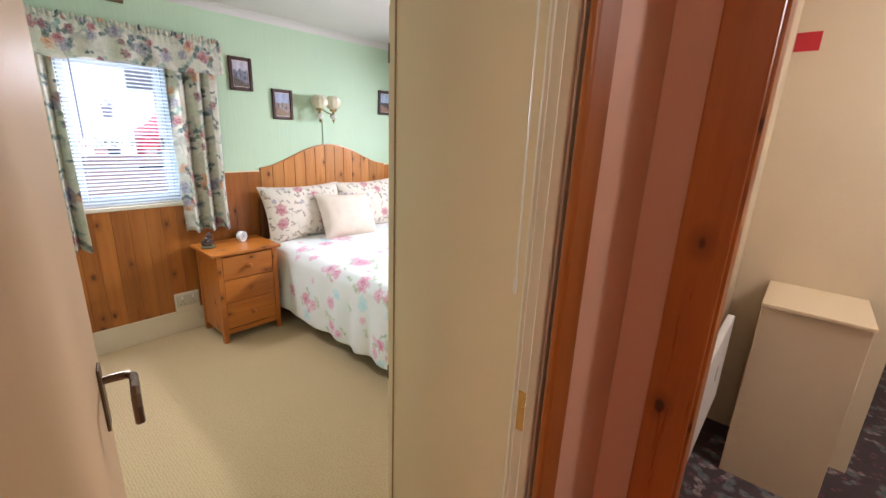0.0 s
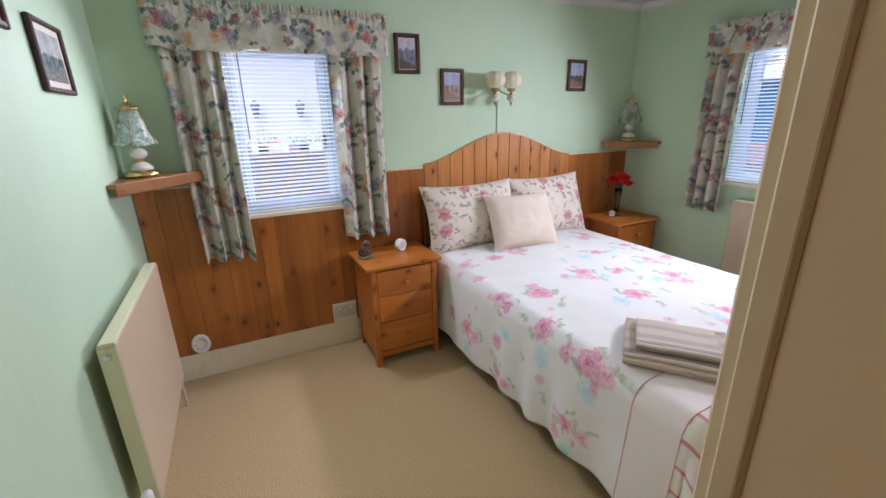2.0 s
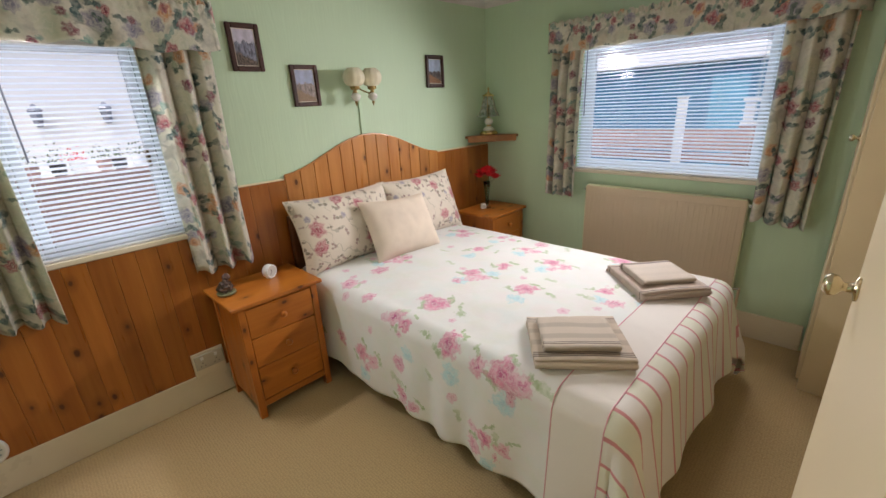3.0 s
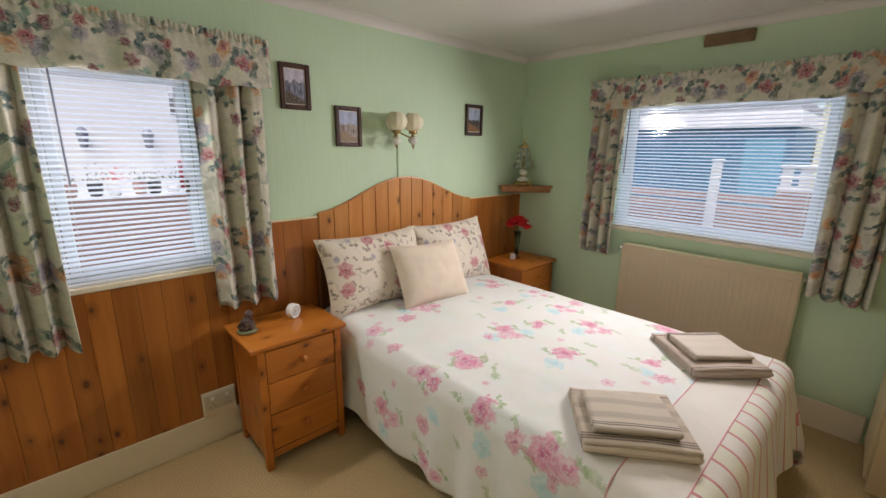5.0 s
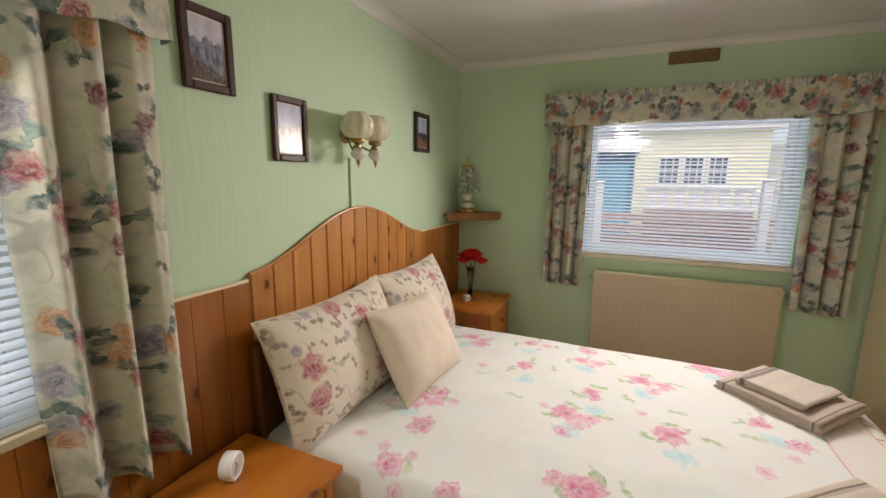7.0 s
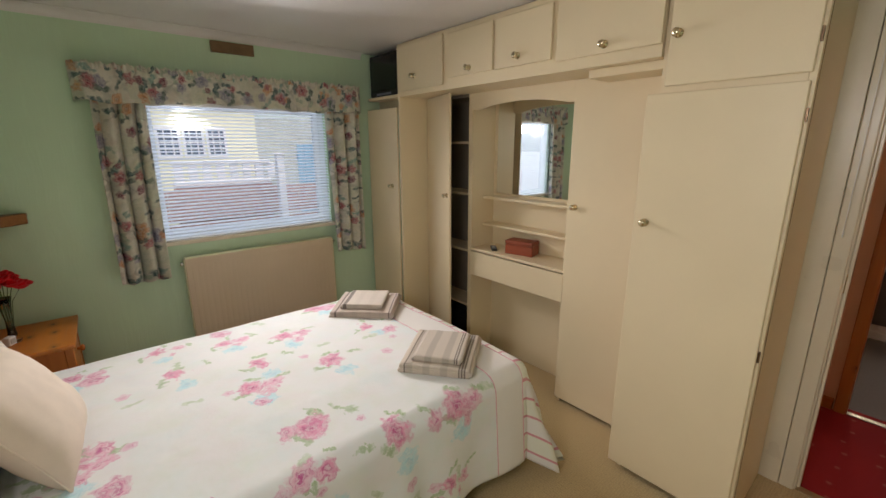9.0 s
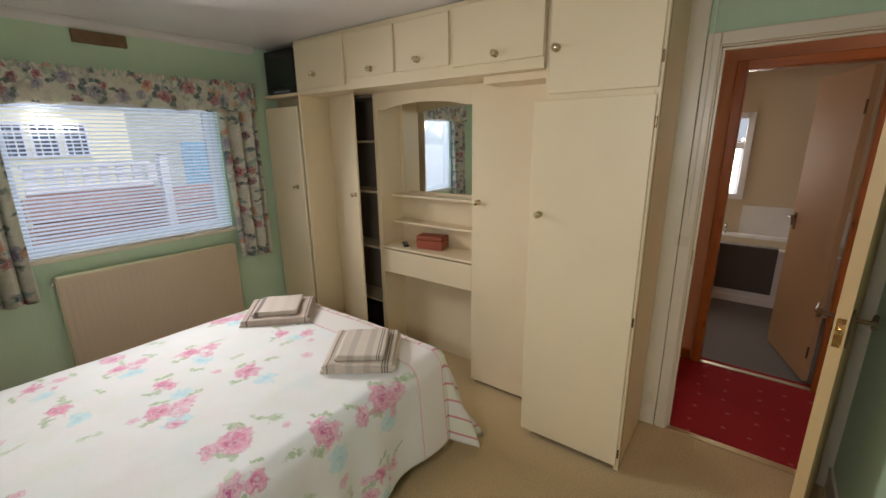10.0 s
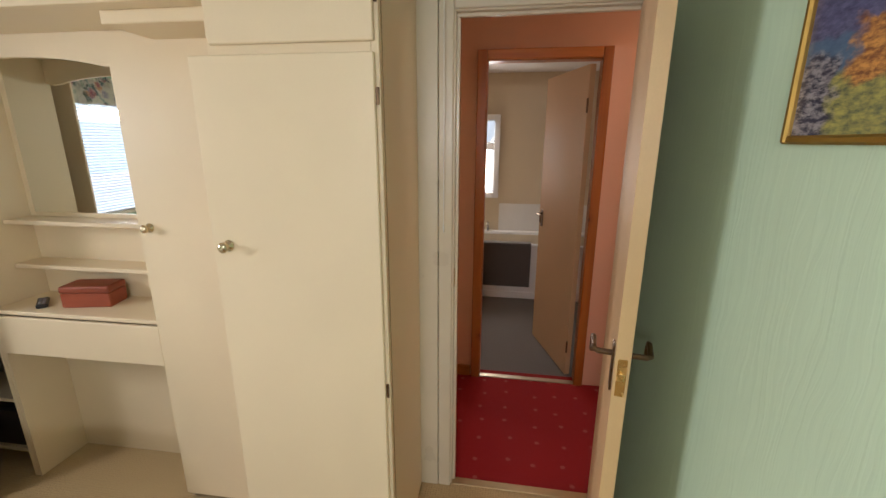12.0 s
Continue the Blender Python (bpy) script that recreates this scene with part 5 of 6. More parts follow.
for k in range(8):
    a = k * math.pi / 4
    part("hole", block(WX + 0.0252, WX + 0.026, 0.605 + 0.026 * math.cos(a) - 0.004, 0.605 + 0.026 * math.cos(a) + 0.004, 0.225 + 0.031 * math.sin(a) - 0.004, 0.225 + 0.031 * math.sin(a) + 0.004), plain("plate_grey", (0.45, 0.45, 0.48), 0.4) if k == 0 else bpy.data.materials["plate_grey"], ov)


# Fitted wardrobes along the east wall, standing slightly askew
warp[0] = SKEW
F, R_, BK = -0.518, -0.255, -0.012      # front face, recessed face, back
KN = metal("pale_brass", (0.72, 0.62, 0.42), 0.2)


def cabinet_knob(parent, x, y, z, s=1.0):
    p = part("knob", turned([(0.017 * s, 0), (0.017 * s, -0.003), (0.007 * s, -0.006), (0.006 * s, -0.016), (0.014 * s, -0.022), (0.016 * s, -0.030), (0.010 * s, -0.036), (0.001, -0.037)], (x, y, z), 18, "x"), KN, parent, "round brass knob", True)
    return p


def hinge(parent, x, y, z):
    part("hinge", block(x - 0.004, x + 0.004, y - 0.004, y + 0.004, z - 0.022, z + 0.022, 0.001), BRONZE, parent, "dark hinge")


TOP = CZ - 0.003
# unit B: full-depth wardrobe next to the door
b = thing("wardrobe", (-0.27, 1.49, 0), "cream full-height wardrobe with one long door and a top cupboard", "wardrobe", "fitted wardrobes")
bm = block(F + 0.02, BK, 1.265, 1.283, 0, TOP)
part("end_panel", bm, CREAM, b)
# Thin brown strip stands in for the shadow line behind the stile.
part("groove", block(F + 0.0202, F + 0.0245, 1.2632, 1.2648, 0, TOP), plain("brown_gap_shade", (0.34, 0.22, 0.10), 0.6), b, "brown strip painted in for the shadow gap behind the stile")
part("stile", block(F, F + 0.0198, 1.265, 1.287, 0, TOP, 0.002), CREAM, b)
part("side_panel", block(F + 0.02, BK, 1.735, 1.750, 0, TOP), CREAM, b)
part("top_rail", block(F + 0.001, F + 0.0198, 1.2875, 1.735, 1.762, 1.795, 0.001), CREAM, b)
part("head_rail", block(F + 0.001, F + 0.0198, 1.2875, 1.735, 2.215, TOP, 0.001), CREAM, b)
d = part("door", block(F - 0.016, F - 0.001, 1.276, 1.785, 0.034, 1.765, 0.003), CREAM, b)
cabinet_knob(d, F - 0.016, 1.735, 1.249)
for z in (0.10, 0.80, 1.66):
    hinge(d, F - 0.004, 1.272, z)
d = part("top_door", block(F - 0.016, F - 0.001, 1.276, 1.722, 1.790, 2.225, 0.003), CREAM, b)
cabinet_knob(d, F - 0.016, 1.690, 1.975)
hinge(d, F - 0.004, 1.272, 1.90)

# unit A: recessed wardrobe
a = thing("wardrobe", (-0.13, 2.01, 0), "cream recessed wardrobe with one long door", "wardrobe", "fitted wardrobes")
part("frame", block(R_, BK, 1.7505, 2.273, 1.890, 1.904), CREAM, a)
part("side_panel", block(R_, BK, 2.258, 2.273, 0, 1.889), CREAM, a)
d = part("door", block(R_ - 0.016, R_ - 0.001, 1.752, 2.284, 0.025, 1.900, 0.003), CREAM, a)
cabinet_knob(d, R_ - 0.016, 2.235, 1.233)

# overhead cupboards
o = thing("overhead_cupboard", (-0.27, 2.63, 1.905), "row of cream overhead cupboards with brass knobs", "cupboard")
part("body", block(F + 0.0005, BK, 1.7515, 3.535, 1.905, TOP, 0.002), CREAM, o)
for y0, y1, z0, z1, ky, kz in ((1.752, 2.235, 1.952, 2.225, 1.99, 1.987), (2.262, 2.620, 1.966, 2.215, 2.465, 2.013), (2.640, 3.000, 1.968, 2.215, 2.818, 2.002), (3.055, 3.530, 1.935, 2.225, 3.34, 2.02)):
    d = part("cupboard_door", block(F - 0.016, F - 0.001, y0, y1, z0, z1, 0.003), CREAM, o)
    cabinet_knob(d, F - 0.016, ky, kz)
part("light_pelmet", block(F + 0.06, F + 0.30, 1.76, 2.10, 1.868, 1.9045, 0.003), CREAM, o, "shallow box under the cupboards")

# dressing table niche: arch, mirror, shelves, drawer
n = thing("dressing_table", (-0.13, 2.66, 0), "cream built-in dressing table with an arched mirror niche", "dressing table")
NY0, NY1 = 2.2735, 3.075
part("back_panel", block(-0.030, BK, NY0, NY1, 0.0, 1.904), CREAM, n)
part("side_panel", block(R_, -0.0305, NY1 - 0.016, NY1, 0, 1.904), CREAM, n)
bm = bmesh.new()
cols = 28
rows = []
for k in range(cols + 1):
    y = NY0 + (NY1 - 0.016 - NY0) * k / cols
    u = abs(2 * k / cols - 1)
    z = 1.800 + 0.030 * (1 - min(1, (u / 0.8) ** 2.2)) if u < 0.8 else 1.800 - 0.006 * math.sin((u - 0.8) / 0.2 * math.pi)
    rows.append([bm.verts.new((R_, y, z)), bm.verts.new((R_, y, 1.9045)), bm.verts.new((R_ + 0.018, y, 1.9045)), bm.verts.new((R_ + 0.018, y, z))])
for p, q in zip(rows, rows[1:]):
    for k in range(4):
        bm.faces.new((p[k], p[(k + 1) % 4], q[(k + 1) % 4], q[k]))
bm.faces.new(rows[0])
bm.faces.new(rows[-1][::-1])
bmesh.ops.recalc_face_normals(bm, faces=bm.faces)
part("arch_fascia", bm, CREAM, n)
MIRROR = Net("mirror_silver", 0.02, 1.0).color((0.86, 0.88, 0.86)).mat
part("mirror", block(-0.036, -0.0305, NY0 + 0.06, NY1 - 0.05, 1.235, 1.890), MIRROR, n, "silvered mirror glass")
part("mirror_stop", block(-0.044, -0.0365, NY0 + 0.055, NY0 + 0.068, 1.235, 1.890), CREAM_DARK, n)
part("shelf", block(-0.145, -0.0305, NY0, NY1 - 0.0165, 1.198, 1.216, 0.002), CREAM, n)
part("shelf", block(-0.145, -0.0305, NY0, NY1 - 0.0165, 1.002, 1.020, 0.002), CREAM, n)
part("worktop", block(R_ - 0.012, -0.0305, NY0, NY1 - 0.0165, 0.835, 0.853, 0.003), CREAM, n)
part("drawer_front", block(R_ - 0.018, R_ - 0.002, NY0 + 0.004, NY1 - 0.022, 0.655, 0.828, 0.003), CREAM, n)
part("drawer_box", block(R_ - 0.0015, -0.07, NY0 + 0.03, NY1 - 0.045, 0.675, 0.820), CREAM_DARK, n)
jb = thing("jewellery_box", (-0.14, 2.70, 0.853), "small red-brown wooden box", "box")
BOXW = wood("red_box_wood", (0.36, 0.085, 0.036), (0.26, 0.055, 0.024), 1, 0.35, False)
mjb = pose(-0.135, 2.695, 0.853, 0, 0, 12)
bm = block(-0.055, 0.055, -0.100, 0.100, 0.0, 0.064, 0.004)
bm.transform(mjb)
part("body", bm, BOXW, jb)
bm = block(-0.057, 0.057, -0.102, 0.102, 0.0645, 0.095, 0.008, 2)
bm.transform(mjb)
part("lid", bm, BOXW, jb)
rc = thing("remote_control", (-0.19, 2.97, 0.853), "slim black plastic remote control", "remote control")
mrc = pose(-0.185, 2.905, 0.853, 0, 0, -42)
bm = block(-0.020, 0.020, -0.058, 0.058, 0.0, 0.018, 0.006, 2)
bm.transform(mrc)
part("body", bm, BLACK, rc)
for k in range(4):
    for j in range(2):
        bm = block(-0.012 + j * 0.014, -0.002 + j * 0.014, -0.044 + k * 0.024, -0.031 + k * 0.024, 0.0181, 0.0198)
        bm.transform(mrc)
        part("button", bm, GREYROD, rc)

# open shelf cupboard with its door ajar
s = thing("shelf_cupboard", (-0.13, 3.30, 0), "cream narrow shelf cupboard, door ajar, shade painted into its inside", "cupboard")
SY0, SY1 = 3.0755, 3.535
# Back, sides, top and shelves coloured darker than the front, as shade.
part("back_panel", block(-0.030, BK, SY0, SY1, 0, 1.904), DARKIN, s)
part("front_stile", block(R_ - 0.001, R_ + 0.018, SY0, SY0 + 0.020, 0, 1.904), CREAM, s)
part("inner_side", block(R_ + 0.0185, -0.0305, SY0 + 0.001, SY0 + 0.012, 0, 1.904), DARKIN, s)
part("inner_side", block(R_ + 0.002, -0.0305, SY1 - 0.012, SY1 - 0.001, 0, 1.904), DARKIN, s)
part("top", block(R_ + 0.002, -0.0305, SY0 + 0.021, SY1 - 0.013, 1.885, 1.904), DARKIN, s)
for z in (0.10, 0.37, 0.80, 1.22, 1.58):
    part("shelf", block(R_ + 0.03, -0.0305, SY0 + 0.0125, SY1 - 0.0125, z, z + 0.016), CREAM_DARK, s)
bm = block(-0.016, 0.0, -0.435, 0.0, 0.03, 1.902, 0.003)
md = pose(R_ - 0.004, 3.527, 0, 0, 0, -19)
bm.transform(md)
d = part("door", bm, CREAM, s)
bm = turned([(0.017, 0), (0.017, -0.003), (0.007, -0.006), (0.006, -0.016), (0.014, -0.022), (0.016, -0.030), (0.010, -0.036), (0.001, -0.037)], (-0.016, -0.395, 1.23), 18, "x")
bm.transform(md)
part("knob", bm, KN, d, "round brass knob", True)
bx = thing("storage_box", (-0.14, 3.26, 0.116), "black box inside the shelf cupboard", "box")
part("body", block(R_ + 0.04, -0.05, SY0 + 0.03, SY1 - 0.06, 0.116, 0.32, 0.01), BLACK, bx)

# corner wardrobe with the television niche
l = thing("wardrobe", (-0.27, 3.75, 0), "cream tall corner wardrobe with a television niche on top", "wardrobe", "fitted wardrobes")
LE = 3.955
part("side_panel", block(F, BK, 3.5355, 3.556, 0, TOP, 0.002), CREAM, l)
part("niche_floor", block(F - 0.002, BK, 3.5565, LE, 1.905, 1.925, 0.002), CREAM, l)
# Gap and niche back in the darker cream, their shade in the colour.
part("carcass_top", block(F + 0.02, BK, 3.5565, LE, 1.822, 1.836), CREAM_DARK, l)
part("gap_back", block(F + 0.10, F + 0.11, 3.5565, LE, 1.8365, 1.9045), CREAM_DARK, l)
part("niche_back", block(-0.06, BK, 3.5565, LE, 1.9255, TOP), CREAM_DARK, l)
part("bottom_rail", block(F + 0.003, F + 0.02, 3.5565, LE, 0.0, 0.045), CREAM, l)
d = part("door", block(F - 0.014, F + 0.002, 3.562, LE, 0.048, 1.835, 0.003), CREAM, l)
cabinet_knob(d, F - 0.014, 3.640, 1.270)
tv = thing("television", (-0.40, 3.75, 1.925), "black portable television in the niche", "television")
part("cabinet", block(F + 0.015, F + 0.33, 3.562, 3.945, 1.927, 2.225, 0.012, 2), BLACK, tv)
part("screen", block(F + 0.0115, F + 0.0148, 3.585, 3.922, 1.965, 2.205, 0.001), plain("dark_screen", (0.006, 0.006, 0.007), 0.12, 0.1), tv, "dark glossy screen")
part("control_strip", block(F + 0.012, F + 0.0148, 3.66, 3.85, 1.936, 1.952), GREYROD, tv)
warp[0] = None
structure("trim_5", block(-0.0415, -0.0005, 1.198, 1.277, 0, CZ - 0.003, 0.002), TRIM, "cream painted filler strip between wardrobe and casing", "trim")

# Doorway of the bedroom: lining, casings, door
lin = bmesh.new()
box(lin, -0.026, 0.018, D1[1], D1[1] + 0.030, 0, D1[2] + 0.03, 0.002)
box(lin, -0.026, 0.018, D1[0] - 0.030, D1[0], 0, D1[2] + 0.03, 0.002)
box(lin, -0.026, 0.018, D1[0], D1[1], D1[2], D1[2] + 0.03, 0.002)
box(lin, -0.002, 0.016, D1[1] - 0.012, D1[1], 0, D1[2] - 0.012, 0.002)
box(lin, -0.002, 0.016, D1[0], D1[0] + 0.012, 0, D1[2] - 0.012, 0.002)
box(lin, -0.002, 0.016, D1[0], D1[1], D1[2] - 0.012, D1[2], 0.002)
structure("door_frame_1", lin, TRIM, "cream painted lining of the bedroom doorway", "door frame")


def casing(name, x, thick, y0, y1, head, w, mat, mat_h, label):
    bm = bmesh.new()
    lo, hi = sorted((x, x + thick))
    for p0, p1 in ((y0 - w, y0), (y1, y1 + w)):
        box(bm, lo, hi, p0, p1, 0, head + w, 0.005, 2)
    c = structure(name, bm, mat, label, "door casing")
    part("head", block(lo, hi, y0, y1, head, head + w, 0.005, 2), mat_h, c)
    return c


casing("trim_1", -0.0262, -0.014, D1[0] + 0.006, D1[1] + 0.006, D1[2] + 0.006, 0.055, TRIM, TRIM, "cream painted casing round the bedroom doorway")
casing("trim_2", 0.0284, 0.016, D1[0] + 0.012, D1[1] - 0.012, D1[2] + 0.005, 0.075, PINE_TRIM, PINE_TRIM_H, "orange varnished pine casing on the hall side")
strike = thing("strike_plate", (-0.005, D1[1] - 0.001, 1.0), "small brass strike plate in the door lining", "strike plate")
part("plate", block(-0.022, -0.004, D1[1] - 0.0022, D1[1] - 0.0002, 0.97, 1.05, 0.0008), BRASS, strike)
cord = thing("pull_cord", (-0.07, 1.165, 1.21), "white light pull cord with a small toggle", "pull cord")
part("cord", tube(bmesh.new(), [(-0.075, 1.172, CZ), (-0.072, 1.170, 1.6), (-0.070, 1.171, 1.24)], 0.0015, 6), WHITE, cord)
part("toggle", turned([(0.002, 0.0), (0.0034, -0.010), (0.003, -0.026), (0.0015, -0.032)], (-0.070, 1.171, 1.24), 12), WHITE, cord, smooth=True)


def lever(parent, m, side):
    """A lever handle on a long plate; local x runs along the leaf, y out of it."""
    def add(name, bm, mat, par):
        bm.transform(m)
        return part(name, bm, mat, par, smooth=False)
    p = add("handle_plate", block(-0.020, 0.020, 0 if side > 0 else -0.005, 0.005 if side > 0 else 0, -0.085, 0.042, 0.002), BRONZE, parent)
    s = side
    pts = [(0, s * 0.005, 0.012), (0, s * 0.040, 0.012), (0.010, s * 0.050, 0.012), (0.070, s * 0.052, 0.016), (0.086, s * 0.052, 0.012), (0.092, s * 0.052, -0.004), (0.094, s * 0.052, -0.036)]
    add("lever", tube(bmesh.new(), pts, 0.0075, 8), BRONZE, p)


def leaf_door(name, hinge_at, turn, width, height, lever_dir, label, mat_face, z0=0.012):
    """A flush leaf that runs along local -x from its hinge."""
    m = pose(hinge_at[0], hinge_at[1], 0, 0, 0, turn)
    d = thing(name, (hinge_at[0], hinge_at[1], 0), label, "door", kind="structure")
    bm = block(-width + 0.004, 0, -0.0175, 0.0175, z0, height, 0.002)
    bm.transform(m)
    part("leaf", bm, mat_face, d)
    bm = block(-width, -width + 0.0038, -0.0176, 0.0176, z0, height, 0.0005)
    bm.transform(m)
    e = part("lipping", bm, DOOREDGE, d, "pale wooden edge")
    bm = block(-width - 0.0012, -width - 0.0001, -0.011, 0.011, 0.94, 1.04)
    bm.transform(m)
    lt = part("latch_plate", bm, BRASS, d, "brass latch plate")
    bm = block(-width - 0.010, -width - 0.0013, -0.007, 0.007, 0.985, 1.005, 0.002)
    bm.transform(m)
    part("latch", bm, BRASS, lt)
    for s in (1, -1):
        lever(d, m @ pose(-width + 0.055, s * 0.0177, 1.015), s)
    for z in (0.22, 1.75):
        bm = turned([(0.006, -0.04), (0.006, 0.04)], (0.004, -0.02, z), 10)
        bm.transform(m)
        part("hinge", bm, BRONZE, d)
    return d


leaf_door("door_1", (-0.012, 0.507), -11.6, 0.658, 1.972, 1, "tan flush bedroom door standing open along the green wall", DOORTAN)

# Hall
HX = 0.92
D2 = (0.455, 1.075, 1.985)
structure("wall_hall_east", wall_with_hole("x", HX, 0.08, -1.3, 1.6, -0.1, CZ + 0.1, (D2[0] - 0.025, D2[1] + 0.025, -0.1, D2[2] + 0.025)), PINK, "pink painted hall wall with the bathroom doorway", "wall")
structure("wall_hall_south", block(0.012, 1.0, -1.38, -1.3, -0.1, CZ + 0.1), PINK, "pink painted end wall of the hall", "wall")
lin = bmesh.new()
box(lin, HX - 0.006, HX + 0.086, D2[1], D2[1] + 0.025, 0, D2[2] + 0.025, 0.002)
box(lin, HX - 0.006, HX + 0.086, D2[0] - 0.025, D2[0], 0, D2[2] + 0.025, 0.002)
box(lin, HX - 0.006, HX + 0.086, D2[0], D2[1], D2[2], D2[2] + 0.025, 0.002)
structure("door_frame_2", lin, PINE_TRIM, "orange varnished pine lining of the bathroom doorway", "door frame")
casing("trim_3", HX - 0.0062, -0.016, D2[0] + 0.004, D2[1] + 0.004, D2[2] + 0.004, 0.055, PINE_TRIM, PINE_TRIM_H, "orange varnished pine casing round the bathroom doorway")
structure("baseboard_hall", block(HX - 0.014, HX, D2[1] + 0.065, 1.5, 0, 0.075, 0.003), PINE_TRIM_H, "pine skirting board in the hall", "skirting")
structure("threshold", block(-0.03, 0.012, D1[0], D1[1], 0.0, 0.006, 0.002), metal("threshold_brass", (0.6, 0.48, 0.28), 0.4), "brass carpet threshold strip", "threshold")
structure("threshold_2", block(HX - 0.01, HX + 0.03, D2[0], D2[1], 0.0, 0.006, 0.002), metal("threshold_steel", (0.55, 0.48, 0.36), 0.4), "metal strip at the bathroom doorway", "threshold")

# end of the hall: a pine-cased doorway to the lobby
D3 = (0.206, 0.84)
structure("wall_hall_north", wall_with_hole("y", 1.5, 0.08, 0.0285, HX, -0.1, CZ + 0.1, (D3[0] - 0.02, D3[1] + 0.02, -0.1, 2.02)), PINK, "pink hall end wall with a cased doorway", "wall")
bm = bmesh.new()
for x0, x1 in ((D3[0] - 0.02, D3[0]), (D3[1], D3[1] + 0.02)):
    box(bm, x0, x1, 1.496, 1.584, 0, 2.02, 0.002)
box(bm, D3[0], D3[1], 1.496, 1.584, 2.0, 2.02, 0.002)
structure("door_frame_3", bm, PINE_TRIM, "orange varnished pine lining of the lobby doorway", "door frame")
bm = bmesh.new()
box(bm, D3[0] - 0.095, D3[0] - 0.006, 1.478, 1.496, 0, 2.08, 0.005, 2)
box(bm, D3[1] + 0.006, D3[1] + 0.08, 1.478, 1.496, 0, 2.08, 0.005, 2)
box(bm, D3[0] - 0.006, D3[1] + 0.006, 1.478, 1.496, 2.006, 2.08, 0.005, 2)
structure("trim_4", bm, PINE_TRIM, "orange varnished pine casing of the lobby doorway", "door casing")

# Lobby beyond
DARKCARPET = floral("dark_patterned_carpet", (0.055, 0.038, 0.045), [
    (9.0, 0.5, 0.7, 2, (0.20, 0.18, 0.19), (0.07, 0.13, 0.14), 3), (14.0, 0.45, 0.6, 2, (0.22, 0.08, 0.10), (0.05, 0.03, 0.045), 5), (11.0, 0.4, 0.5, 2, (0.40, 0.33, 0.32), (0.16, 0.12, 0.13), 8)], 0.95)
fl = cloth("floor_lobby", lambda u, v: (0.05 + 2.4 * u, 1.601 + 3.4 * v, 0.0), 2, 2, 2.4, 3.4, DARKCARPET)
tagged(fl, "dark swirling patterned carpet in the lobby", "floor", kind="structure")
structure("wall_lobby_west", block(0.02, 0.11, 1.585, 3.06, -0.1, CZ), CREAMWALL, "cream painted lobby wall", "wall")
structure("wall_lobby_north", block(0.02, 0.70, 3.06, 3.15, -0.1, CZ), CREAMWALL, "cream painted lobby wall with a red notice", "wall")
structure("wall_lobby_far", block(0.10, 2.5, 5.0, 5.08, -0.1, CZ), CREAMWALL, "cream painted far lobby wall", "wall")
structure("wall_lobby_east", block(2.42, 2.5, 1.6, 5.0, -0.1, CZ), CREAMWALL, "cream painted lobby side wall", "wall")
structure("wall_lobby_side", block(0.61, 0.70, 3.15, 5.0, -0.1, CZ), CREAMWALL, "cream painted wall behind the lobby cupboard", "wall")
structure("ceiling_lobby", block(0.10, 3.4, NY + T, 5.08, CZ, CZ + 0.06), CEIL, "off-white painted lobby ceiling", "ceiling")
bc = thing("boxed_cupboard", (0.44, 2.9, 0), "low cream boxed-in cupboard with a pale top", "cupboard")
part("body", block(0.245, 0.585, 2.665, 3.055, 0, 0.835, 0.003), CREAMWALL, bc)
part("top", block(0.242, 0.590, 2.655, 3.058, 0.8355, 0.852, 0.003), CREAM, bc)
sg = thing("notice", (0.156, 3.058, 1.88), "small plain red square notice", "sign")
part("card", block(0.113, 0.200, 3.056, 3.0595, 1.882, 1.958), plain("red_card", (0.50, 0.02, 0.03), 0.5), sg)
rl = thing("radiator", (0.15, 2.1, 0.42), "slim white lobby radiator seen from its end", "radiator")
part("panel", block(0.145, 0.172, 1.94, 2.56, 0.42, 0.80, 0.006, 2), WHITE, rl)
part("bracket", block(0.111, 0.1448, 2.2, 2.25, 0.46, 0.76), WHITE, rl)

# Bathroom across the hall
structure("floor_bathroom", block(1.0, 3.3, -0.6, 1.6, -0.06, 0.0), VINYL, "grey vinyl bathroom floor", "floor")
BX = 3.12
WB = (1.10, 1.75, 0.98, 1.78)
structure("wall_bath_east", wall_with_hole("x", BX, 0.09, -0.6, 1.9, -0.1, CZ, WB), CREAMWALL, "cream painted bathroom wall with a white window", "wall")
structure("wall_bath_north", block(1.0, BX, 1.6, 1.69, -0.1, CZ), CREAMWALL, "cream painted bathroom wall", "wall")
structure("wall_bath_south", block(1.0, BX, -0.69, -0.6, -0.1, CZ), CREAMWALL, "cream painted bathroom wall", "wall")
structure("wall_bath_east_end", block(BX + 0.09, BX + 0.18, -0.7, 2.0, -0.7, -0.1), CREAMWALL, "plain plinth under the bathroom wall", "wall")
wb = tagged(part("window_3", frame_bm("x", BX - 0.02, WB[0] - 0.05, WB[1] + 0.05, WB[2] - 0.05, WB[3] + 0.05, 0.06, 0.05), UPVC), "white plastic bathroom window with frosted panes", "window", kind="structure")
part("transom", block(BX - 0.015, BX + 0.03, WB[0] + 0.01, WB[1] - 0.01, 1.46, 1.53, 0.003), UPVC, wb)
FROST = Net("frosted_pane", 0.45).color((0.9, 0.93, 0.95))
FROST.bsdf.inputs["Transmission Weight"].default_value = 1.0
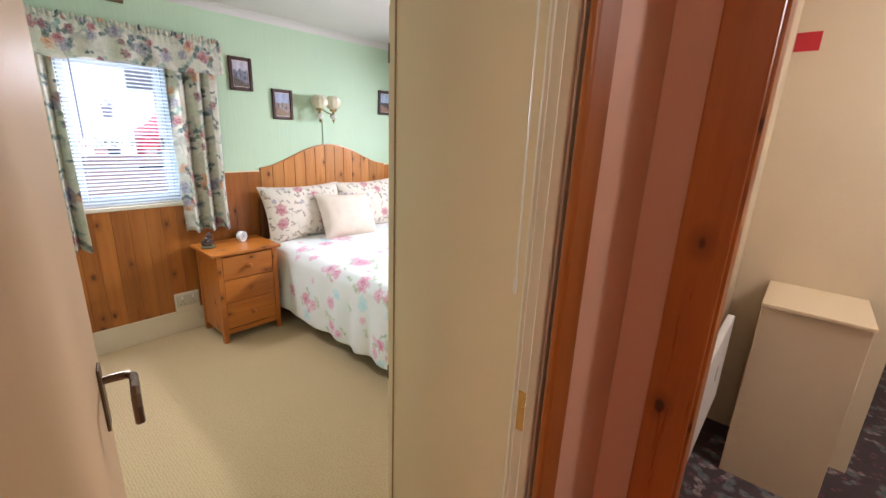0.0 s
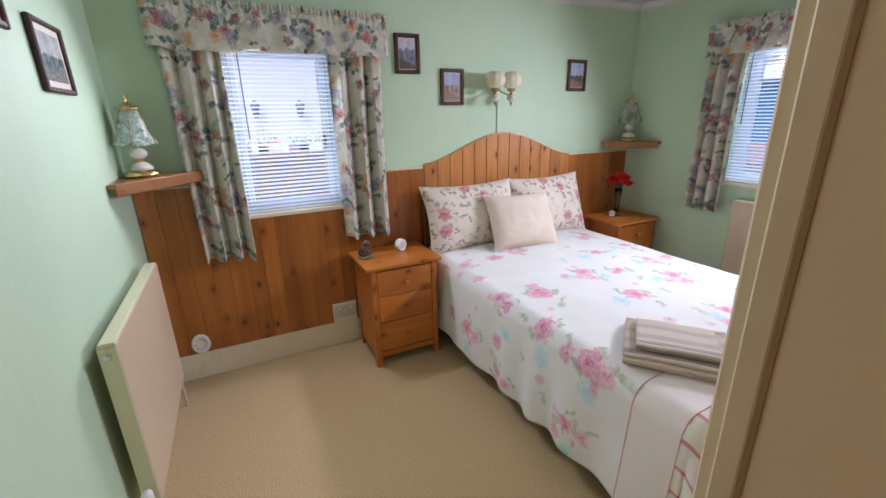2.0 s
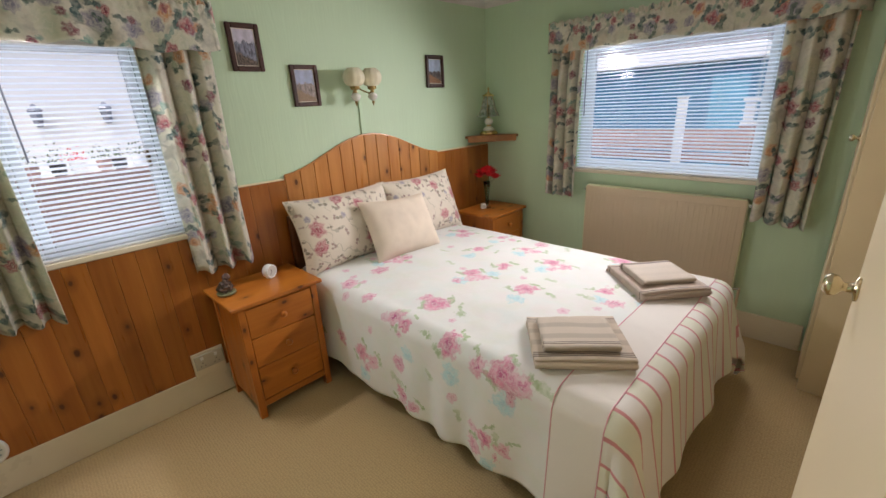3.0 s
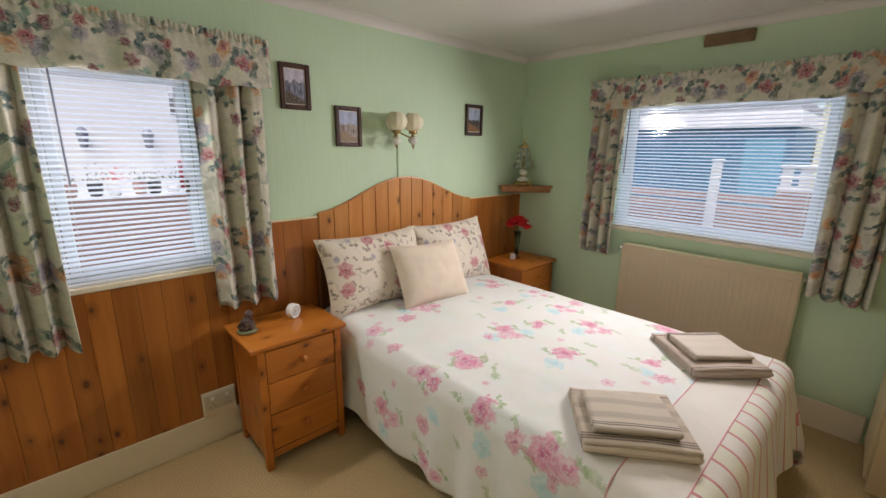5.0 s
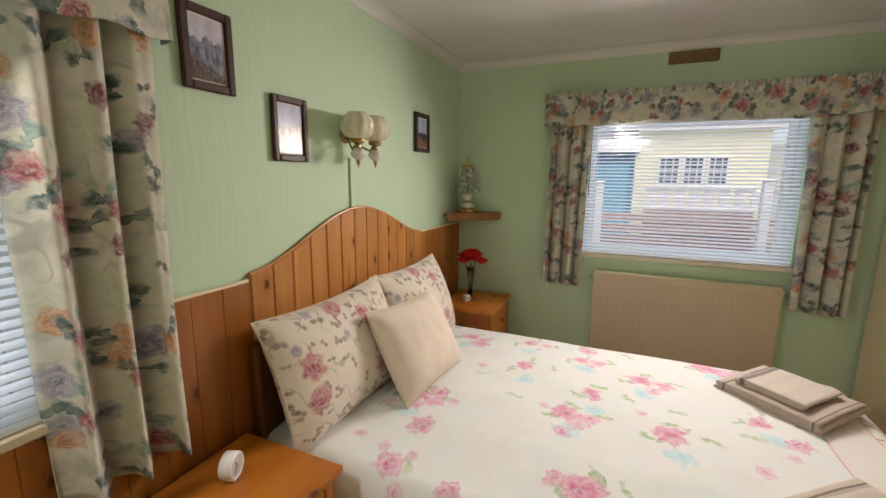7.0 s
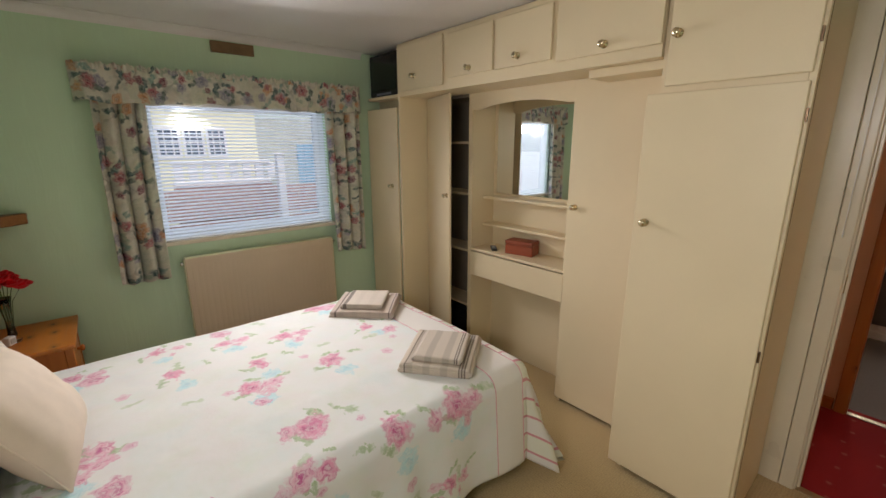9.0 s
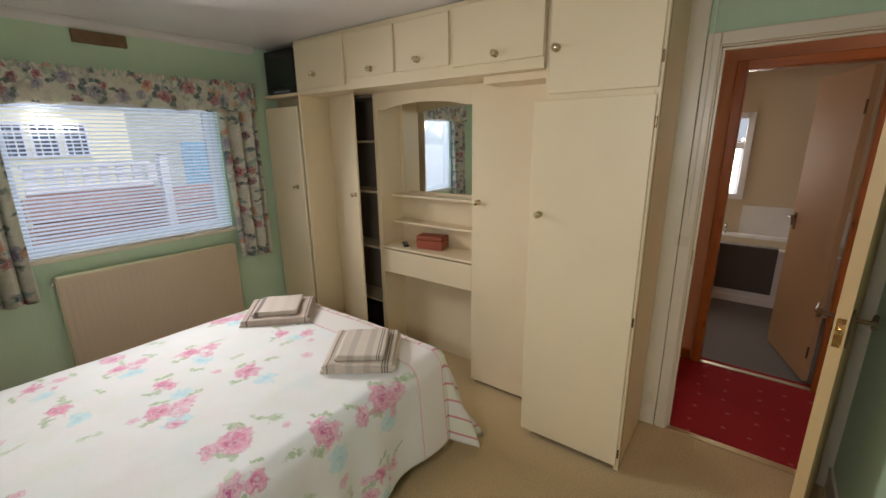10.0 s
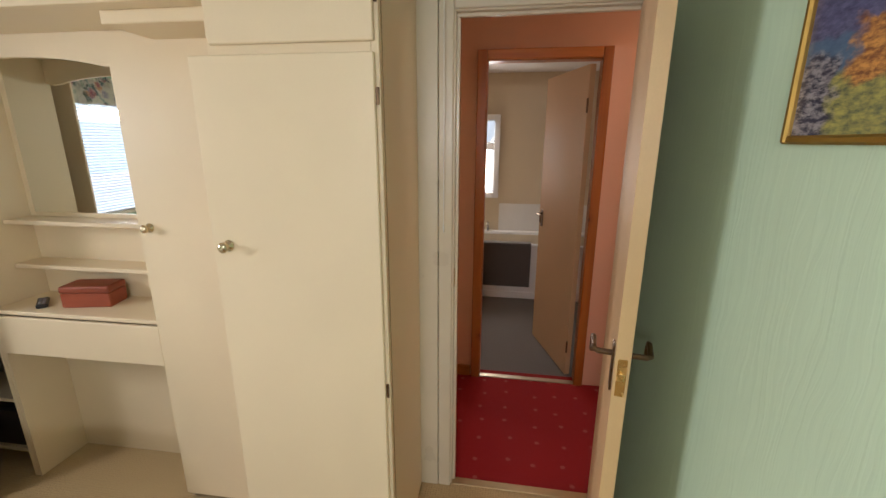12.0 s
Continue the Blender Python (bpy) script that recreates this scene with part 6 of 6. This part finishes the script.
for z0, z1 in ((WB[2], 1.46), (1.53, WB[3])):
    pn = part("pane", block(BX + 0.006, BX + 0.010, WB[0] + 0.01, WB[1] - 0.01, z0 + 0.01, z1), FROST.mat, wb)
    pn.visible_shadow = False
bt = thing("bath", (2.75, 0.6, 0), "white bath with a panelled side", "bath")
part("tub_rim", block(2.42, 2.49, -0.59, 1.595, 0.53, 0.565, 0.012, 2), WHITE, bt)
part("tub_rim", block(3.03, 3.115, -0.59, 1.595, 0.53, 0.565, 0.012, 2), WHITE, bt)
part("tub_floor", block(2.4905, 3.0295, -0.59, 1.595, 0.18, 0.20), WHITE, bt)
part("side_panel", block(2.44, 2.455, -0.59, 1.595, 0.02, 0.5295, 0.003), WHITE, bt)
part("plinth", block(2.425, 2.4395, -0.59, 1.595, 0.0, 0.07, 0.003), WHITE, bt)
part("tap", tube(bmesh.new(), [(3.05, 1.15, 0.56), (3.05, 1.15, 0.66), (2.98, 1.15, 0.67), (2.93, 1.15, 0.64)], 0.012, 8), CHROME, bt, "chrome tap", True)
TILE = plain("white_tile", (0.78, 0.78, 0.76), 0.15, 0.03)
spl = tagged(part("trim_tiles", block(BX - 0.006, BX - 0.0005, -0.59, 1.095 - 0.06, 0.56, 0.87), TILE), "white glazed tiles above the bath", "tiles", kind="structure")
mt = thing("bath_mat", (2.42, 0.92, 0.12), "dark grey bath mat hung over the bath side", "mat")
part("cloth", block(2.408, 2.419, 0.69, 1.20, 0.13, 0.568, 0.004), carpet("grey_mat", (0.13, 0.115, 0.11), (0.09, 0.08, 0.075), 300), mt)
part("fold", block(2.409, 2.50, 0.69, 1.20, 0.5685, 0.578, 0.003), bpy.data.materials["grey_mat"], mt)
leaf_door("door_2", (1.012, 0.487), 180 + 17.5, 0.62, 1.975, 1, "tan flush bathroom door standing open", DOORTAN)


# Outside
GRASS = carpet("gravel_ground", (0.30, 0.27, 0.23), (0.20, 0.18, 0.15), 40)
structure("ground", block(-120, 120, -120, 120, -0.80, -0.72), GRASS, "gravel and paving between the homes", "ground")
DECK = wood("stained_fence", (0.46, 0.29, 0.24), (0.34, 0.20, 0.165), 1, 0.7, False)
WHITEWALL = plain("white_render", (0.80, 0.80, 0.77), 0.8, 0.03, 3, 80, 0.4)
CREAMHOUSE = plain("cream_render", (0.80, 0.79, 0.56), 0.8, 0.03, 3, 80, 0.4)
WHITEPAINT = plain("white_outdoor_paint", (0.82, 0.82, 0.80), 0.5, 0.04)
BLUE = plain("blue_cladding", (0.03, 0.17, 0.30), 0.6, 0.08, 6)
ROOF = plain("grey_roof", (0.30, 0.30, 0.31), 0.8, 0.1)


def board_fence(axis, at, a0, a1, top, label, pitch=0.135, bottom=-0.72):
    f = thing("fence", (at, a0, bottom) if axis == "x" else (a0, at, bottom), label, "fence")
    z = bottom + 0.05
    while z < top - 0.02:
        z1 = min(z + pitch - 0.018, top)
        part("rail_board", block(at, at + 0.022, a0, a1, z, z1, 0.003) if axis == "x" else block(a0, a1, at, at + 0.022, z, z1, 0.003), DECK, f)
        z += pitch
    p = a0
    while p <= a1 + 0.01:
        part("post", block(at - 0.065 if axis == "x" else p, at - 0.001 if axis == "x" else p + 0.07, p if axis == "x" else at + 0.024, p + 0.07 if axis == "x" else at + 0.09, bottom, top, 0.004), DECK, f)
        p += 1.8
    return f


board_fence("x", -4.25, -1.2, 3.4, 1.19, "red-brown horizontal board fence outside the small window")
# white neighbouring home with two lanterns
h1 = thing("house", (-7.5, 0.2, -0.72), "white rendered neighbouring home with wall lanterns", "house")
part("wall", block(-9.2, -6.25, -3.4, 2.05, -0.72, 2.35), WHITEWALL, h1)
part("fascia", block(-9.3, -6.15, -3.5, 2.15, 2.351, 2.50, 0.01), WHITEPAINT, h1)
part("roof", block(-9.2, -6.3, -3.4, 2.05, 2.501, 2.75), ROOF, h1)
part("ledge", block(-6.249, -5.70, -3.0, 2.6, 0.98, 1.04, 0.005), WHITEPAINT, h1)
for y0, y1 in ((-1.6, -0.6),):
    w = part("window", frame_bm("x", -6.248, y0, y1, 0.9 + 0.25, 1.9, 0.07, 0.03), WHITEPAINT, h1)
    part("pane", block(-6.246, -6.24, y0 + 0.07, y1 - 0.07, 1.22, 1.83), BLACK, w)
for y in (1.27, 1.80):
    ln = thing("wall_lantern", (-6.2, y, 1.5), "grey outdoor wall lantern", "lantern", "outdoor wall lanterns")
    part("back_plate", block(-6.2485, -6.235, y - 0.03, y + 0.03, 1.50, 1.62, 0.003), GREYROD, ln)
    part("body", turned([(0.02, -0.09), (0.035, -0.075), (0.055, 0.05), (0.065, 0.06), (0.03, 0.10), (0.008, 0.12)], (-6.165, y, 1.575), 6), GREYROD, ln)
# pots and white rails on the terrace in front of it
rnd = random.Random(3)
LEAF = plain("pot_leaf", (0.06, 0.11, 0.045), 0.7, 0.3, 20)
for k in range(9):
    y = 0.75 + k * 0.17 + rnd.uniform(-0.03, 0.03)
    pt = thing("potted_plant", (-5.9, y, 1.04), "small potted plant on the terrace ledge", "plant", "terrace pots")
    col = BLACK if k % 3 == 0 else (WHITEPAINT if k % 3 == 1 else DECK)
    part("pot", turned([(0.04, 0), (0.055, 0.02), (0.062, 0.11), (0.056, 0.12)], (-5.9, y, 1.041), 14), col, pt)
    bm = bmesh.new()
    for i in range(60):
        p = Vector((-5.9 + rnd.gauss(0, 0.05), y + rnd.gauss(0, 0.05), 1.16 + abs(rnd.gauss(0.03, 0.05))))
        d = Vector((rnd.uniform(-1, 1), rnd.uniform(-1, 1), rnd.uniform(0, 1))).normalized() * 0.03
        s = d.cross(Vector((0, 0, 1))).normalized() * 0.010
        bm.faces.new([bm.verts.new(p), bm.verts.new(p + d * 0.5 + s), bm.verts.new(p + d), bm.verts.new(p + d * 0.5 - s)])
    part("leaves", bm, LEAF if k % 4 else PETAL, pt)
# red car beyond the white home, and a distant grey roof
car = thing("parked_car", (-9.5, 3.5, -0.72), "red car parked beyond the white home", "car")
prof = [(-2.0, 0.30), (-2.0, 0.75), (-1.2, 0.95), (-0.7, 1.42), (0.7, 1.46), (1.3, 1.0), (2.0, 0.85), (2.05, 0.30)]
bm = bmesh.new()
rows = [[bm.verts.new((-9.5 + dx, 4.2 + p * 0.95, 0.35 + q)) for p, q in prof] for dx in (-0.8, 0.8)]
for k in range(len(prof)):
    j = (k + 1) % len(prof)
    bm.faces.new((rows[0][k], rows[0][j], rows[1][j], rows[1][k]))
bm.faces.new(rows[0])
bm.faces.new(rows[1][::-1])
bmesh.ops.recalc_face_normals(bm, faces=bm.faces)
bmesh.ops.bevel(bm, geom=bm.edges[:], offset=0.08, segments=2, affect="EDGES")
part("body", bm, plain("red_car_paint", (0.50, 0.02, 0.04), 0.2), car)
for y in (2.95, 5.35):
    part("wheel", turned([(0.2, -0.1), (0.32, -0.09), (0.32, 0.09), (0.2, 0.1)], (-8.75, y, 0.62), 20, "x"), BLACK, car)
structure("ground_bank", block(-14, -7.2, 2.3, 9, -0.72, 0.30), GRASS, "raised drive behind the white home", "ground")
h2 = thing("house", (-17, 6, -0.72), "distant home with a grey roof", "house")
part("wall", block(-20, -16, 1.0, 12, -0.72, 2.4), WHITEWALL, h2)
part("roof", block(-20.3, -15.7, 0.7, 12.3, 2.401, 3.4, 0.5), ROOF, h2)

# beyond the wide window: fence, balustrade, shed, cream home
board_fence("y", 6.72, -5.2, 3.6, 1.06, "weathered brown board fence outside the wide window")
post = thing("gate_post", (-2.10, 6.5, -0.72), "white painted square post", "post")
part("post", block(-2.155, -2.065, 6.45, 6.54, -0.72, 1.42, 0.006), WHITEPAINT, post)
part("cap", block(-2.165, -2.055, 6.44, 6.55, 1.4205, 1.445, 0.006), WHITEPAINT, post)
post = thing("gate_post", (-0.455, 6.5, -0.72), "white painted square post", "post")
part("post", block(-0.50, -0.41, 6.45, 6.54, -0.72, 1.46, 0.006), WHITEPAINT, post)
part("cap", block(-0.51, -0.40, 6.44, 6.55, 1.4605, 1.485, 0.006), WHITEPAINT, post)
bal = thing("balustrade", (-1.0, 6.9, -0.72), "white painted terrace balustrade", "balustrade")
part("handrail", block(-1.60, -0.46, 6.86, 6.94, 1.355, 1.395, 0.005), WHITEPAINT, bal)
part("bottom_rail", block(-1.60, -0.46, 6.87, 6.93, 1.10, 1.15, 0.005), WHITEPAINT, bal)
part("mid_rail", block(-1.60, -0.46, 6.875, 6.925, 1.245, 1.275, 0.005), WHITEPAINT, bal)
x = -1.58
while x < -0.46:
    part("baluster", block(x, x + 0.095, 6.88, 6.92, 1.1505, 1.3545, 0.004), WHITEPAINT, bal)
    x += 0.155
part("plinth", block(-1.60, -0.46, 6.86, 6.94, -0.72, 1.0995), DECK, bal)
bluefence = thing("garden_gate", (0.75, 8.0, -0.72), "pale blue painted boarded gate", "gate")
PALEBLUE = plain("pale_blue_paint", (0.20, 0.40, 0.55), 0.6, 0.08, 6)
for k in range(9):
    part("board", block(0.36 + k * 0.12, 0.475 + k * 0.12, 8.0, 8.025, -0.72, 1.60, 0.004), PALEBLUE, bluefence)
for z in (-0.3, 1.35):
    part("rail", block(0.36, 1.435, 8.026, 8.06, z, z + 0.09, 0.004), PALEBLUE, bluefence)
sh = thing("shed", (-4.0, 9.2, -0.72), "blue clad outbuilding with a pale roof edge", "shed")
part("wall", block(-7.0, -1.72, 8.25, 10.2, -0.72, 1.86), BLUE, sh)
part("roof_edge", block(-7.1, -1.66, 8.12, 10.3, 1.861, 2.06, 0.01), WHITEPAINT, sh)
part("roof", block(-7.05, -1.70, 8.2, 10.3, 2.061, 2.20), ROOF, sh)
part("door", block(-2.25, -1.80, 8.235, 8.2495, -0.7, 1.70), plain("light_blue_door", (0.10, 0.36, 0.52), 0.6), sh)
h3 = thing("house", (0.5, 13.5, -0.72), "cream home with white multi-paned windows", "house")
part("wall", block(-1.9, 0.95, 12.2, 16, -0.72, 2.55), CREAMHOUSE, h3)
part("fascia", block(-2.0, 1.15, 12.05, 16.1, 2.551, 2.75, 0.01), WHITEPAINT, h3)
bm = bmesh.new()
v = [bm.verts.new(p) for p in ((-2.05, 12.0, 2.751), (1.2, 12.0, 2.751), (1.2, 16.2, 2.751), (-2.05, 16.2, 2.751), (-2.05, 14.1, 3.7), (1.2, 14.1, 3.7))]
for q in ((0, 1, 5, 4), (2, 3, 4, 5), (1, 2, 5), (3, 0, 4), (3, 2, 1, 0)):
    bm.faces.new([v[i] for i in q])
part("roof", bm, ROOF, h3)
part("side_wing", block(0.951, 6.0, 13.4, 16, -0.72, 2.3), plain("grey_green_render", (0.40, 0.43, 0.38), 0.8, 0.12, 2, 60, 0.4), h3)
PANE = plain("far_window_glass", (0.10, 0.13, 0.18), 0.1)
for x0, x1 in ((-1.17, -0.70), (-0.66, -0.22), (-0.18, 0.25)):
    w = part("window", frame_bm("y", 12.198, x0, x1, 1.32, 1.99, 0.05, -0.04), WHITEPAINT, h3)
    part("pane", block(x0 + 0.05, x1 - 0.05, 12.188, 12.196, 1.37, 1.94), PANE, w)
    for k in (1, 2):
        xx = x0 + (x1 - x0) * k / 3
        part("glazing_bar", block(xx - 0.012, xx + 0.012, 12.17, 12.187, 1.3705, 1.9395), WHITEPAINT, w)
    for k in (1, 2, 3):
        zz = 1.37 + 0.57 * k / 4
        part("glazing_bar", block(x0 + 0.05, x1 - 0.05, 12.158, 12.1695, zz - 0.012, zz + 0.012), WHITEPAINT, w)
